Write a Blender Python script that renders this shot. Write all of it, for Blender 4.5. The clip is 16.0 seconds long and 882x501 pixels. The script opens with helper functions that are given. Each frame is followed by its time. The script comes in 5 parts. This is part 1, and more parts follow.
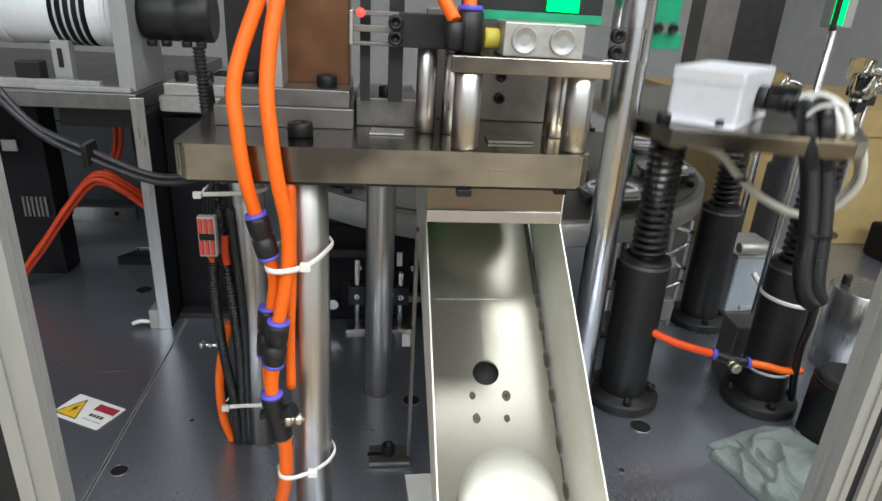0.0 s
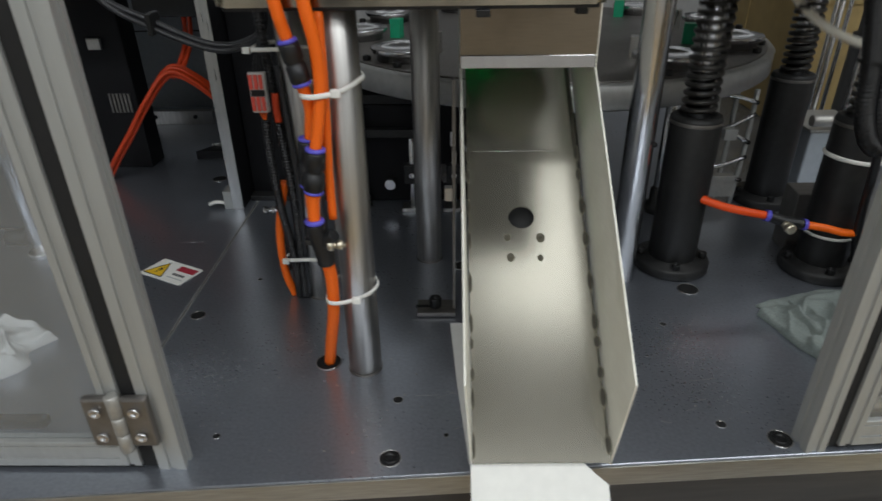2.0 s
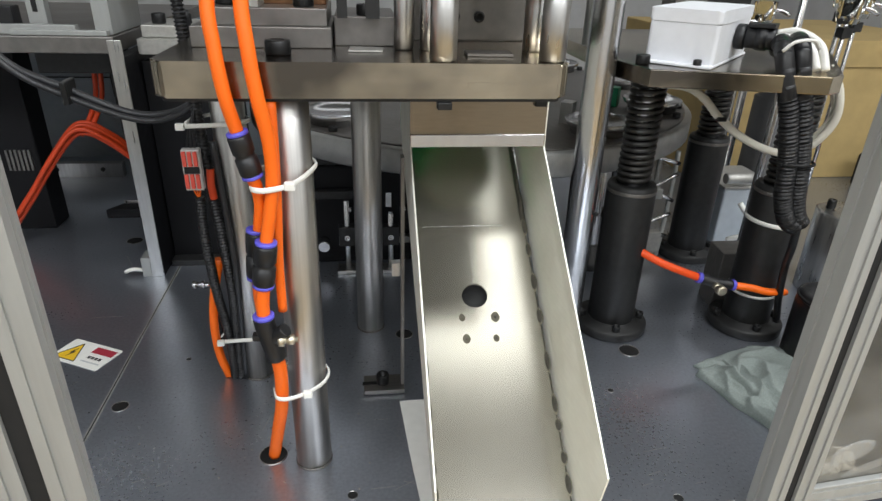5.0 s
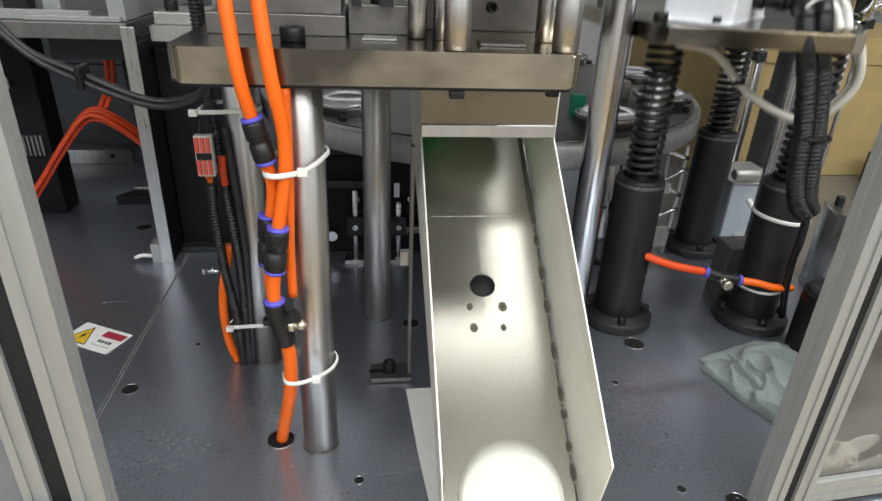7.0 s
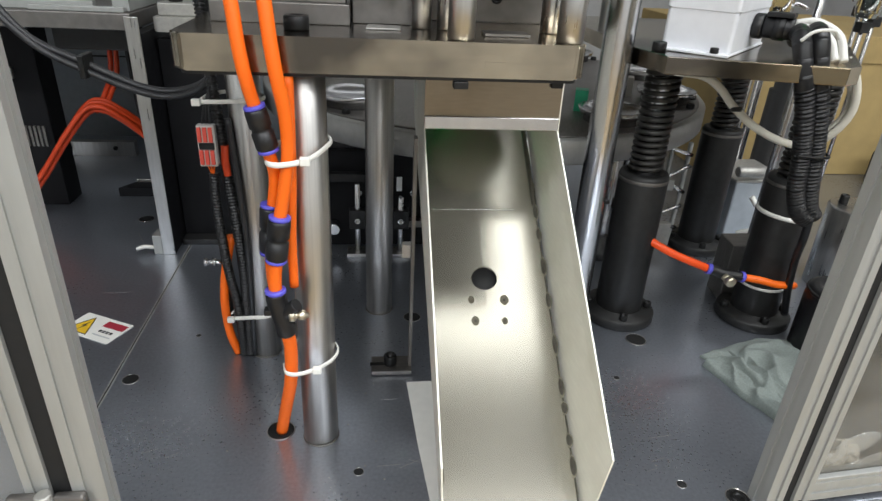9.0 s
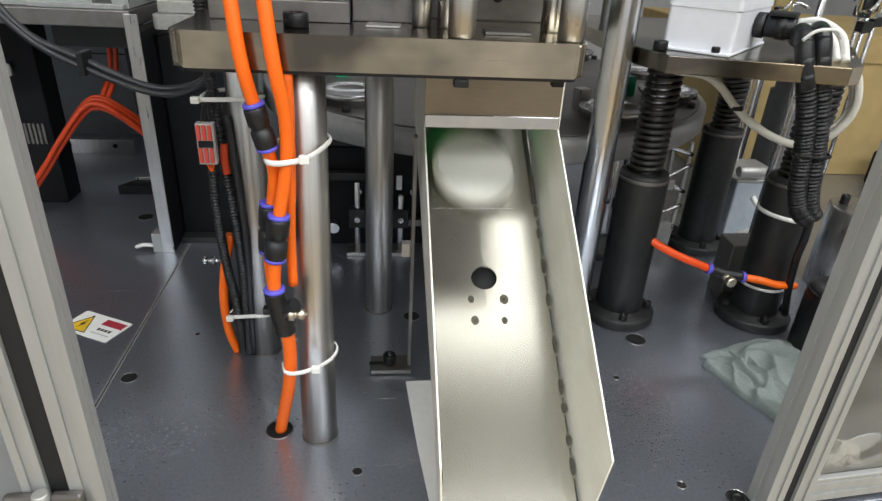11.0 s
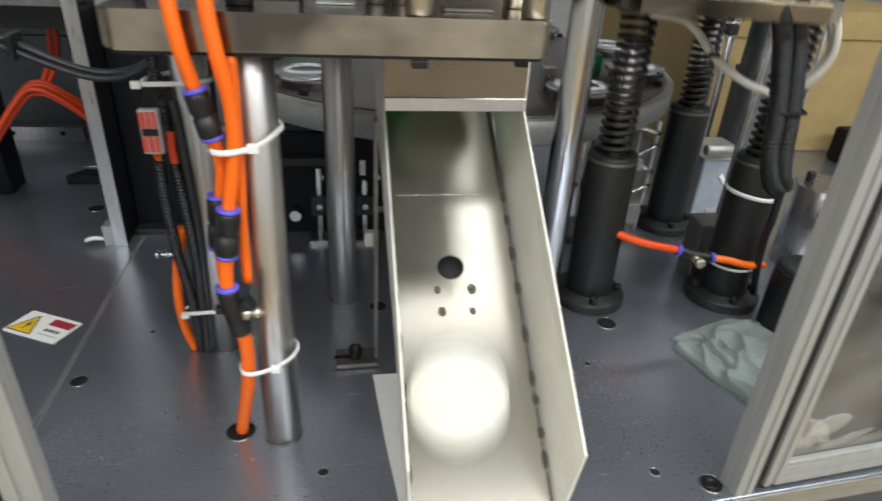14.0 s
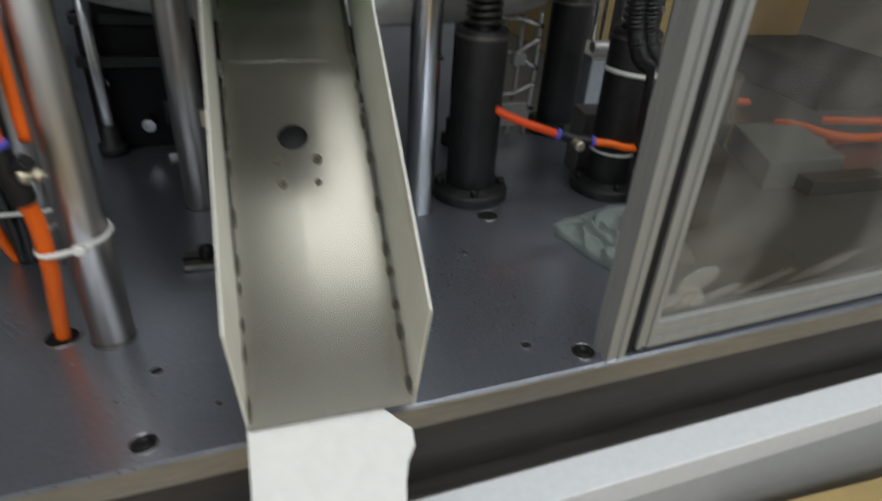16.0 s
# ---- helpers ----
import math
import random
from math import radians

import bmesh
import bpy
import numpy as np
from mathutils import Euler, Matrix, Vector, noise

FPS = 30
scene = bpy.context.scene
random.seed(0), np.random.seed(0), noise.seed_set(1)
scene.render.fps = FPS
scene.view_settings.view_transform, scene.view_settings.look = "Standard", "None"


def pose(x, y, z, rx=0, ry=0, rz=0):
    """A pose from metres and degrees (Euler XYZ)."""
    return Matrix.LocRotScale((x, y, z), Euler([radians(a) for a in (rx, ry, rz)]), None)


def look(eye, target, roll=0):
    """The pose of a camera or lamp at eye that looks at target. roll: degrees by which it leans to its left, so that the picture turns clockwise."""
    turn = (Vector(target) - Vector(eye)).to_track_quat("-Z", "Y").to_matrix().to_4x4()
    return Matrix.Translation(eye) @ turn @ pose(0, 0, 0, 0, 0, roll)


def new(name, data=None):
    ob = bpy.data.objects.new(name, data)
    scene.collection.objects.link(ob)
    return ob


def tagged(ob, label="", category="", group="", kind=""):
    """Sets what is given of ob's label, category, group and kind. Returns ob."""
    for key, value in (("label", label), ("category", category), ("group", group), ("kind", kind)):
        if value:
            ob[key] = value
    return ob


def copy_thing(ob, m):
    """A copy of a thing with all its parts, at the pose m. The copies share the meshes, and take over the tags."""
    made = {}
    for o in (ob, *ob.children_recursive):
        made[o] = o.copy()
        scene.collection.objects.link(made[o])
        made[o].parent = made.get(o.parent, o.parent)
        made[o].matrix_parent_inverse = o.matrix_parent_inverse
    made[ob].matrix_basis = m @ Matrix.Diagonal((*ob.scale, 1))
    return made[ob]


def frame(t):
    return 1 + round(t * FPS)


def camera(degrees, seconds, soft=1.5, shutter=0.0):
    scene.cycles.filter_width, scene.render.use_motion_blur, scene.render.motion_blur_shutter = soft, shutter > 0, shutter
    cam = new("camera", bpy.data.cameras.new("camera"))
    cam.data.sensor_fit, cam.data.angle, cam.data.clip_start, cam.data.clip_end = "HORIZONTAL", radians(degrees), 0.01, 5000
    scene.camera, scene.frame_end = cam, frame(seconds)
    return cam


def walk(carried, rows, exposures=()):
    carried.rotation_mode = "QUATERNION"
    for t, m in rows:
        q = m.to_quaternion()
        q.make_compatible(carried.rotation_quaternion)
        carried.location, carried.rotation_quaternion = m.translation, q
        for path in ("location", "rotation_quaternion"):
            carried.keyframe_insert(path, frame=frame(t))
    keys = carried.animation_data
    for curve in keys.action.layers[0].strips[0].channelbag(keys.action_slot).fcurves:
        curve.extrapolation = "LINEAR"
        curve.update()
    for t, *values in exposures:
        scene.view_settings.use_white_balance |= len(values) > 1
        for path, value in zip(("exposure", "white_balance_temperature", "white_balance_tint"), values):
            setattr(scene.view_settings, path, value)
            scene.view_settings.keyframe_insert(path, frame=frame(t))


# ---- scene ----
cam = camera(70.9, 16.0, soft=1.45, shutter=0.5)
PATH = [
    (0, (-0.028, -0.164, 0.631), (0.2, 1.673, -0.125), 3.4),
    (0.5, (-0.019, -0.165, 0.617), (0.201, 1.643, -0.209), 2.7),
    (1, (0.015, -0.166, 0.567), (0.181, 1.578, -0.398), -0.1),
    (1.2, (0.035, -0.168, 0.553), (0.175, 1.539, -0.481), -1.9),
    (1.5, (0.059, -0.194, 0.535), (0.138, 1.477, -0.56), -4.2),
    (1.7, (0.059, -0.234, 0.534), (0.098, 1.506, -0.452), -1.5),
    (2, (0.027, -0.243, 0.548), (-0.006, 1.512, -0.41), -0.8),
    (2.5, (-0.005, -0.209, 0.568), (-0.028, 1.54, -0.403), -2.3),
    (2.7, (-0.028, -0.209, 0.585), (-0.011, 1.544, -0.379), -2.1),
    (3, (-0.054, -0.196, 0.605), (0.008, 1.564, -0.343), -1.8),
    (3.5, (-0.024, -0.192, 0.613), (0.16, 1.593, -0.27), -0.1),
    (4, (-0.018, -0.185, 0.603), (0.216, 1.601, -0.266), 1.1),
    (6.5, (-0.025, -0.197, 0.591), (0.212, 1.581, -0.293), 2.4),
    (7, (-0.026, -0.196, 0.591), (0.205, 1.58, -0.298), 2.5),
    (7.5, (-0.029, -0.197, 0.587), (0.196, 1.581, -0.301), 2.7),
    (8, (-0.034, -0.196, 0.586), (0.189, 1.579, -0.308), 2.8),
    (8.5, (-0.026, -0.195, 0.587), (0.196, 1.58, -0.308), 2.9),
    (9, (-0.026, -0.197, 0.584), (0.199, 1.577, -0.312), 3.0),
    (11.5, (-0.025, -0.192, 0.583), (0.2, 1.579, -0.319), 3.2),
    (12, (-0.01, -0.186, 0.587), (0.206, 1.584, -0.32), 2.9),
    (12.5, (-0.002, -0.183, 0.586), (0.207, 1.588, -0.32), 2.6),
    (13, (-0.037, -0.163, 0.591), (0.163, 1.603, -0.325), 2.2),
    (13.5, (-0.061, -0.172, 0.586), (0.155, 1.586, -0.344), 2.2),
    (13.7, (-0.053, -0.169, 0.577), (0.198, 1.589, -0.343), 2.4),
    (14, (-0.014, -0.163, 0.578), (0.304, 1.569, -0.371), 3.3),
    (14.5, (0.022, -0.167, 0.567), (0.416, 1.534, -0.408), 3.8),
    (15, (0.026, -0.176, 0.561), (0.435, 1.509, -0.435), 3.5),
    (15.5, (0.031, -0.167, 0.541), (0.476, 1.494, -0.481), 3.3),
    (15.7, (0.034, -0.168, 0.522), (0.533, 1.476, -0.502), 3.7),
    (16, (0.083, -0.175, 0.454), (0.61, 1.452, -0.583), 3.8),
]
walk(cam, [(t, look(eye, target, roll)) for t, eye, target, roll in PATH],
     exposures=[(0.0, 0.95, 5980, 9), (1.0, 0.95, 6050, 9), (1.25, 0.81, 6050, 9), (1.5, 0.31, 6050, 8), (1.8, 0.06, 6000, 8), (2.1, 0.04, 6000, 8), (2.6, 0.33, 6030, 8), (3.2, 0.95, 6060, 9), (14.2, 0.93, 6060, 9), (15.0, 0.71, 6060, 9), (15.5, 0.34, 6030, 8), (16.0, -0.02, 6000, 8)])

# ---- light: overhead factory tubes and a pale hall ----
world = bpy.data.worlds.new("hall_air")
scene.world = world
world.use_nodes = True
world.node_tree.nodes["Background"].inputs[0].default_value = (0.95, 0.98, 1.0, 1)
world.node_tree.nodes["Background"].inputs[1].default_value = 0.07


def area(name, x, y, z, sx, sy, watts, color=(1.0, 0.98, 0.94), target=None):
    data = bpy.data.lights.new(name, "AREA")
    data.shape, data.size, data.size_y, data.energy, data.color = "RECTANGLE", sx, sy, watts, color
    ob = new(name, data)
    ob.matrix_world = look((x, y, z), target or (x, y + 0.001, z - 1))
    return ob


for row_y, row_x, row_len, row_deep, row_watts in ((-2.6, 0.2, 5.4, 0.45, 30), (-1.65, 0.2, 5.4, 0.45, 66), (0.10, 1.28, 2.4, 0.8, 24), (3.5, 0.2, 5.4, 0.45, 7)):
    area("ceiling_tube_light", row_x, row_y, 2.4, row_len, row_deep, row_watts)

# ---- materials ----


def material(name, color, rough=0.5, metal=0.0, grain=60.0, vary=0.12, bump=0.0, stretch=(1, 1, 1), stain_or_sheen=0.0,
             stain_or_sheen_color=None, coat=0.0, rough_vary=0.1, broad_size=9.0, edge=(0.48, 0.72), broad_stretch=(1, 1, 1), shine=0.5):
    """A surface with fine grain, broad stains and painted reflections, uneven gloss and slight relief, at real size."""
    m = bpy.data.materials.new(name)
    m.use_nodes = True
    nt = m.node_tree
    b = nt.nodes["Principled BSDF"]
    b.inputs["Metallic"].default_value = metal
    b.inputs["Coat Weight"].default_value = coat
    b.inputs["Specular IOR Level"].default_value = shine
    co = nt.nodes.new("ShaderNodeTexCoord")
    mp = nt.nodes.new("ShaderNodeMapping")
    mp.inputs["Scale"].default_value = stretch
    nt.links.new(co.outputs["Object"], mp.inputs["Vector"])
    fine = nt.nodes.new("ShaderNodeTexNoise")
    fine.inputs["Scale"].default_value, fine.inputs["Detail"].default_value = grain, 5
    nt.links.new(mp.outputs[0], fine.inputs["Vector"])
    broad = nt.nodes.new("ShaderNodeTexNoise")
    broad.inputs["Scale"].default_value, broad.inputs["Detail"].default_value = broad_size, 4
    wide = nt.nodes.new("ShaderNodeMapping")
    wide.inputs["Scale"].default_value = broad_stretch
    nt.links.new(co.outputs["Object"], wide.inputs["Vector"])
    nt.links.new(wide.outputs[0], broad.inputs["Vector"])
    ramp = nt.nodes.new("ShaderNodeMapRange")
    ramp.inputs["From Min"].default_value, ramp.inputs["From Max"].default_value = 0.3, 0.7
    ramp.inputs["To Min"].default_value, ramp.inputs["To Max"].default_value = 1 - vary, 1 + vary
    nt.links.new(fine.outputs[0], ramp.inputs["Value"])
    mul = nt.nodes.new("ShaderNodeVectorMath")
    mul.operation = "SCALE"
    mul.inputs[0].default_value = color
    nt.links.new(ramp.outputs[0], mul.inputs["Scale"])
    out = mul.outputs[0]
    if stain_or_sheen:
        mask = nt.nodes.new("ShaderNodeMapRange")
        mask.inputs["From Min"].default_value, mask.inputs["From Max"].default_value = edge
        mask.inputs["To Max"].default_value = stain_or_sheen
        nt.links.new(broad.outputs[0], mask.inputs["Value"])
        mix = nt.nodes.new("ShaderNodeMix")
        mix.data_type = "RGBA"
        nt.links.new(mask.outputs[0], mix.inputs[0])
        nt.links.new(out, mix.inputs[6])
        mix.inputs[7].default_value = (*(stain_or_sheen_color or [c * 0.5 for c in color]), 1)
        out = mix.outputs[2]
    nt.links.new(out, b.inputs["Base Color"])
    rr = nt.nodes.new("ShaderNodeMapRange")
    rr.inputs["From Min"].default_value, rr.inputs["From Max"].default_value = 0.3, 0.7
    rr.inputs["To Min"].default_value, rr.inputs["To Max"].default_value = max(0.02, rough - rough_vary), min(1, rough + rough_vary)
    add = nt.nodes.new("ShaderNodeMath")
    add.operation = "MULTIPLY_ADD"
    add.inputs[1].default_value, add.inputs[2].default_value = 0.5, 0.25
    nt.links.new(fine.outputs[0], add.inputs[0])
    half = nt.nodes.new("ShaderNodeMath")
    half.operation = "MULTIPLY_ADD"
    half.inputs[1].default_value = 0.5
    nt.links.new(broad.outputs[0], half.inputs[0])
    nt.links.new(add.outputs[0], half.inputs[2])
    sub = nt.nodes.new("ShaderNodeMath")
    sub.operation = "SUBTRACT"
    sub.inputs[1].default_value = 0.07
    nt.links.new(half.outputs[0], sub.inputs[0])
    nt.links.new(sub.outputs[0], rr.inputs["Value"])
    nt.links.new(rr.outputs[0], b.inputs["Roughness"])
    if bump:
        bp = nt.nodes.new("ShaderNodeBump")
        bp.inputs["Strength"].default_value, bp.inputs["Distance"].default_value = bump, 0.002
        nt.links.new(fine.outputs[0], bp.inputs["Height"])
        nt.links.new(bp.outputs[0], b.inputs["Normal"])
    return m


def glow(name, color, strength):
    m = bpy.data.materials.new(name)
    m.use_nodes = True
    b = m.node_tree.nodes["Principled BSDF"]
    b.inputs["Base Color"].default_value = (*color, 1)
    b.inputs["Emission Color"].default_value = (*color, 1)
    b.inputs["Emission Strength"].default_value = strength
    return m


def clear(name, color=(1, 1, 1), rough=0.02):
    m = bpy.data.materials.new(name)
    m.use_nodes = True
    b = m.node_tree.nodes["Principled BSDF"]
    b.inputs["Base Color"].default_value = (*color, 1)
    b.inputs["Transmission Weight"].default_value = 1.0
    b.inputs["Roughness"].default_value, b.inputs["IOR"].default_value = rough, 1.1
    return m


def dust_haze_pane(name, tint, least, most):
    """Clear acrylic with a faint film of dust, which also carries painted haze and reflections."""
    m = bpy.data.materials.new(name)
    m.use_nodes = True
    nt = m.node_tree
    nt.nodes.remove(nt.nodes["Principled BSDF"])
    thru, dust, gloss = nt.nodes.new("ShaderNodeBsdfTransparent"), nt.nodes.new("ShaderNodeBsdfDiffuse"), nt.nodes.new("ShaderNodeBsdfGlossy")
    thru.inputs[0].default_value, dust.inputs[0].default_value = (*tint, 1), (0.60, 0.60, 0.58, 1)
    gloss.inputs["Roughness"].default_value = 0.06
    co, cloud, ramp = nt.nodes.new("ShaderNodeTexCoord"), nt.nodes.new("ShaderNodeTexNoise"), nt.nodes.new("ShaderNodeMapRange")
    cloud.inputs["Scale"].default_value, cloud.inputs["Detail"].default_value = 4.0, 5
    ramp.inputs["From Min"].default_value, ramp.inputs["From Max"].default_value = 0.42, 0.72
    ramp.inputs["To Min"].default_value, ramp.inputs["To Max"].default_value = least, most
    nt.links.new(co.outputs["Object"], cloud.inputs["Vector"])
    nt.links.new(cloud.outputs[0], ramp.inputs["Value"])
    a, b = nt.nodes.new("ShaderNodeMixShader"), nt.nodes.new("ShaderNodeMixShader")
    b.inputs[0].default_value = 0.04
    nt.links.new(ramp.outputs[0], a.inputs[0])
    nt.links.new(thru.outputs[0], a.inputs[1])
    nt.links.new(dust.outputs[0], a.inputs[2])
    nt.links.new(a.outputs[0], b.inputs[1])
    nt.links.new(gloss.outputs[0], b.inputs[2])
    nt.links.new(b.outputs[0], nt.nodes["Material Output"].inputs[0])
    return m


M = {
    "table": material("blackened_steel_plate", (0.385, 0.41, 0.46), 0.25, 0.85, 220, 0.10, 0.02, stain_or_sheen=0.4, stain_or_sheen_color=(0.24, 0.26, 0.30), rough_vary=0.07, broad_size=3.4),
    "table_edge": material("milled_plate_edge", (0.40, 0.40, 0.38), 0.34, 1.0, 30, 0.15, stretch=(1, 1, 14)),
    "chrome": material("hard_chrome", (0.66, 0.66, 0.67), 0.19, 1.0, 120, 0.06, stretch=(1, 1, 0.15), rough_vary=0.05),
    "satin": material("ground_steel", (0.55, 0.54, 0.52), 0.24, 1.0, 160, 0.10, stretch=(1, 1, 0.1), rough_vary=0.08),
    # upright reflections on the columns are put into the colour as stretched bands
    "column": material("column_steel_reflect_bands", (0.54, 0.525, 0.50), 0.27, 1.0, 120, 0.30, 0.0, stretch=(1, 1, 0.015), rough_vary=0.10),
    "stainless": material("brushed_stainless", (0.282, 0.268, 0.222), 0.215, 0.74, 70, 0.03, 0.0, stretch=(5, 0.6, 0.6), stain_or_sheen=0.5, stain_or_sheen_color=(0.335, 0.322, 0.276), rough_vary=0.018, broad_size=7.0),
    # same steel as the slide; light on the walls is in this paler colour
    "lit_side_sheet": material("lit_folded_stainless", (0.88, 0.86, 0.765), 0.42, 0.25, 70, 0.03, 0.0, stretch=(0.6, 0.6, 5), stain_or_sheen=0.45, stain_or_sheen_color=(0.74, 0.71, 0.60), rough_vary=0.06, broad_size=16.0),
    # same stainless; its dark golden-brown reflection is put into the colour
    "shaded_panel_sheet": material("dark_reflect_stainless", (0.27, 0.225, 0.165), 0.30, 0.92, 70, 0.05, 0.0, stretch=(0.6, 0.6, 5), stain_or_sheen=0.6, stain_or_sheen_color=(0.20, 0.16, 0.11), rough_vary=0.06, broad_size=14.0),
    "weld": material("burnt_weld", (0.055, 0.050, 0.036), 0.6, 0.1, 260, 0.35, 0.2, stain_or_sheen=0.6, stain_or_sheen_color=(0.03, 0.027, 0.02), broad_size=120.0),
    # dark and golden patches are a reflection put into the steel's colour
    "plate": material("tool_steel_reflect_patches", (0.56, 0.49, 0.37), 0.15, 1.0, 40, 0.06, 0.01, stretch=(0.4, 4, 4), stain_or_sheen=0.92, stain_or_sheen_color=(0.10, 0.09, 0.08), rough_vary=0.06, broad_size=3.6, edge=(0.42, 0.58), broad_stretch=(1.3, 1.0, 1.6)),
    "block": material("machined_block", (0.22, 0.208, 0.195), 0.38, 0.9, 50, 0.15, 0.04, stretch=(1, 6, 1)),
    # the orange hose's reflection on the steel is put into this brown
    "reflect_brown": material("bracket_hose_reflection", (0.22, 0.115, 0.06), 0.34, 0.9, 30, 0.2, stain_or_sheen=0.5, stain_or_sheen_color=(0.12, 0.07, 0.045)),
    "alu": material("anodised_aluminium", (0.38, 0.385, 0.37), 0.40, 0.35, 90, 0.06, stretch=(1, 1, 0.1), rough_vary=0.06),
    "disc": material("turned_aluminium_disc", (0.42, 0.42, 0.405), 0.36, 0.55, 60, 0.10),
    "alu_cast": material("cast_aluminium", (0.46, 0.45, 0.42), 0.45, 0.85, 150, 0.10, 0.08),
    "black_metal": material("black_oxide_steel", (0.021, 0.021, 0.021), 0.38, 0.3, 80, 0.25, 0.04, stain_or_sheen=0.3, stain_or_sheen_color=(0.036, 0.035, 0.032)),
    "black_bolt": material("black_oxide_screw", (0.02, 0.02, 0.02), 0.32, 0.5, 150, 0.2),
    "spring": material("oiled_spring_steel", (0.045, 0.043, 0.04), 0.25, 0.6, 80, 0.2),
    "black_plastic": material("black_moulded_plastic", (0.009, 0.009, 0.010), 0.32, 0, 120, 0.2, 0.05),
    "black_paint": material("black_painted_steel", (0.006, 0.006, 0.007), 0.5, 0, 60, 0.2, 0.02, shine=0.22),
    "weld_halo": material("heat_tinted_stainless", (0.20, 0.185, 0.13), 0.5, 0.3, 200, 0.15),
    "stud": material("stud_burn", (0.13, 0.118, 0.085), 0.5, 0.4, 200, 0.3),
    "beam": material("dark_rolled_steel", (0.075, 0.07, 0.064), 0.36, 0.8, 30, 0.15, 0.03, stretch=(0.3, 4, 4)),
    "rubber": material("black_gap_rubber", (0.008, 0.008, 0.008), 0.7, 0, 80, 0.2),
    "orange": material("orange_pneumatic_tube", (0.90, 0.145, 0.0), 0.42, 0, 40, 0.04),
    "hose_red": material("red_orange_air_hose", (0.82, 0.075, 0.0), 0.40, 0, 40, 0.06),
    "red_tube": material("red_orange_tube", (0.60, 0.055, 0.008), 0.42, 0, 40, 0.08),
    "violet": material("violet_release_ring", (0.10, 0.09, 0.55), 0.35, 0, 80, 0.1),
    "nylon": material("white_nylon", (0.80, 0.79, 0.74), 0.42, 0, 60, 0.04),
    "white_cable": material("cream_cable", (0.66, 0.63, 0.54), 0.5, 0, 50, 0.06),
    "grey_cable": material("grey_cable_sheath", (0.022, 0.022, 0.024), 0.28, 0, 60, 0.15),
    "white_plastic": material("white_box_plastic", (0.78, 0.79, 0.82), 0.42, 0, 60, 0.03, 0.02),
    "paper": material("white_card", (0.82, 0.81, 0.76), 0.75, 0, 70, 0.03, 0.03),
    "pad": material("white_moulded_fibre", (0.66, 0.65, 0.58), 0.85, 0, 220, 0.05, 0.12),
    "cloth": material("grey_green_cotton", (0.20, 0.228, 0.213), 0.9, 0, 350, 0.14, 0.25, stain_or_sheen=0.25),
    "white_cloth": material("white_wiping_cloth", (0.66, 0.66, 0.65), 0.9, 0, 300, 0.08, 0.2),
    "brass": material("nickelled_brass", (0.66, 0.60, 0.47), 0.26, 1.0, 120, 0.1),
    "yellow": material("yellow_plastic_cap", (0.55, 0.47, 0.05), 0.4, 0, 80, 0.1),
    "sign_yellow": material("sign_yellow", (0.80, 0.50, 0.02), 0.5, 0, 80, 0.04),
    "sign_red": material("sign_red", (0.38, 0.03, 0.05), 0.5, 0, 80, 0.04),
    "sign_black": material("sign_black", (0.03, 0.03, 0.03), 0.5, 0, 80, 0.04),
    "terminal_grey": material("terminal_grey_plastic", (0.52, 0.50, 0.48), 0.4, 0, 80, 0.05),
    "terminal_red": material("terminal_red_lever", (0.72, 0.09, 0.06), 0.4, 0, 80, 0.05),
    "dark_hole": material("dark_bore", (0.01, 0.01, 0.01), 0.6, 0.2, 80, 0.2),
    "hall_wall": material("pale_painted_wall", (0.56, 0.57, 0.58), 0.7, 0, 12, 0.05, stain_or_sheen=0.2, stain_or_sheen_color=(0.40, 0.40, 0.39)),
    "hall_floor": material("tan_epoxy_floor", (0.38, 0.28, 0.15), 0.35, 0, 8, 0.1, stain_or_sheen=0.3),
    "hall_ceiling": material("grey_roof_sheet", (0.30, 0.31, 0.32), 0.7, 0, 10, 0.06),
    "tan": material("tan_carton_board", (0.38, 0.275, 0.11), 0.7, 0, 25, 0.08, 0.04, stain_or_sheen=0.15),
    "cabinet_white": material("white_powder_coat", (0.78, 0.79, 0.80), 0.4, 0, 90, 0.03, 0.03),
    "cabinet_grey": material("light_grey_powder_coat", (0.50, 0.51, 0.51), 0.45, 0, 90, 0.04, 0.03),
    "grey_box": material("blue_grey_enamel", (0.22, 0.24, 0.255), 0.4, 0.2, 60, 0.06),
    "pale_box": material("pale_blue_grey_enamel", (0.42, 0.46, 0.50), 0.4, 0.1, 60, 0.06),
    "green_led": glow("green_lamp_lens", (0.0, 0.75, 0.10), 1.0),
    "green_glow_source": glow("green_added_light", (0.0, 0.75, 0.12), 7.0),
    # green light on fixtures and press faces is put into this colour
    "green_cast": material("green_cast_light", (0.02, 0.32, 0.16), 0.3, 0, 50, 0.1),
    "red_led": glow("red_lamp_lens", (1.0, 0.03, 0.02), 2.0),
    # besides dust, both panes' films hold reflected haze and streaks as colour
    "pane": dust_haze_pane("acrylic_pane", (0.93, 0.95, 0.96), 0.10, 0.17),
    "brown_pane": dust_haze_pane("dust_haze_brown_pane", (0.66, 0.63, 0.57), 0.005, 0.30),
    "dust": dust_haze_pane("dust_film", (0.97, 0.97, 0.96), 0.04, 0.45),
    "clear": clear("clear_plastic", (0.93, 0.94, 0.93)),
}

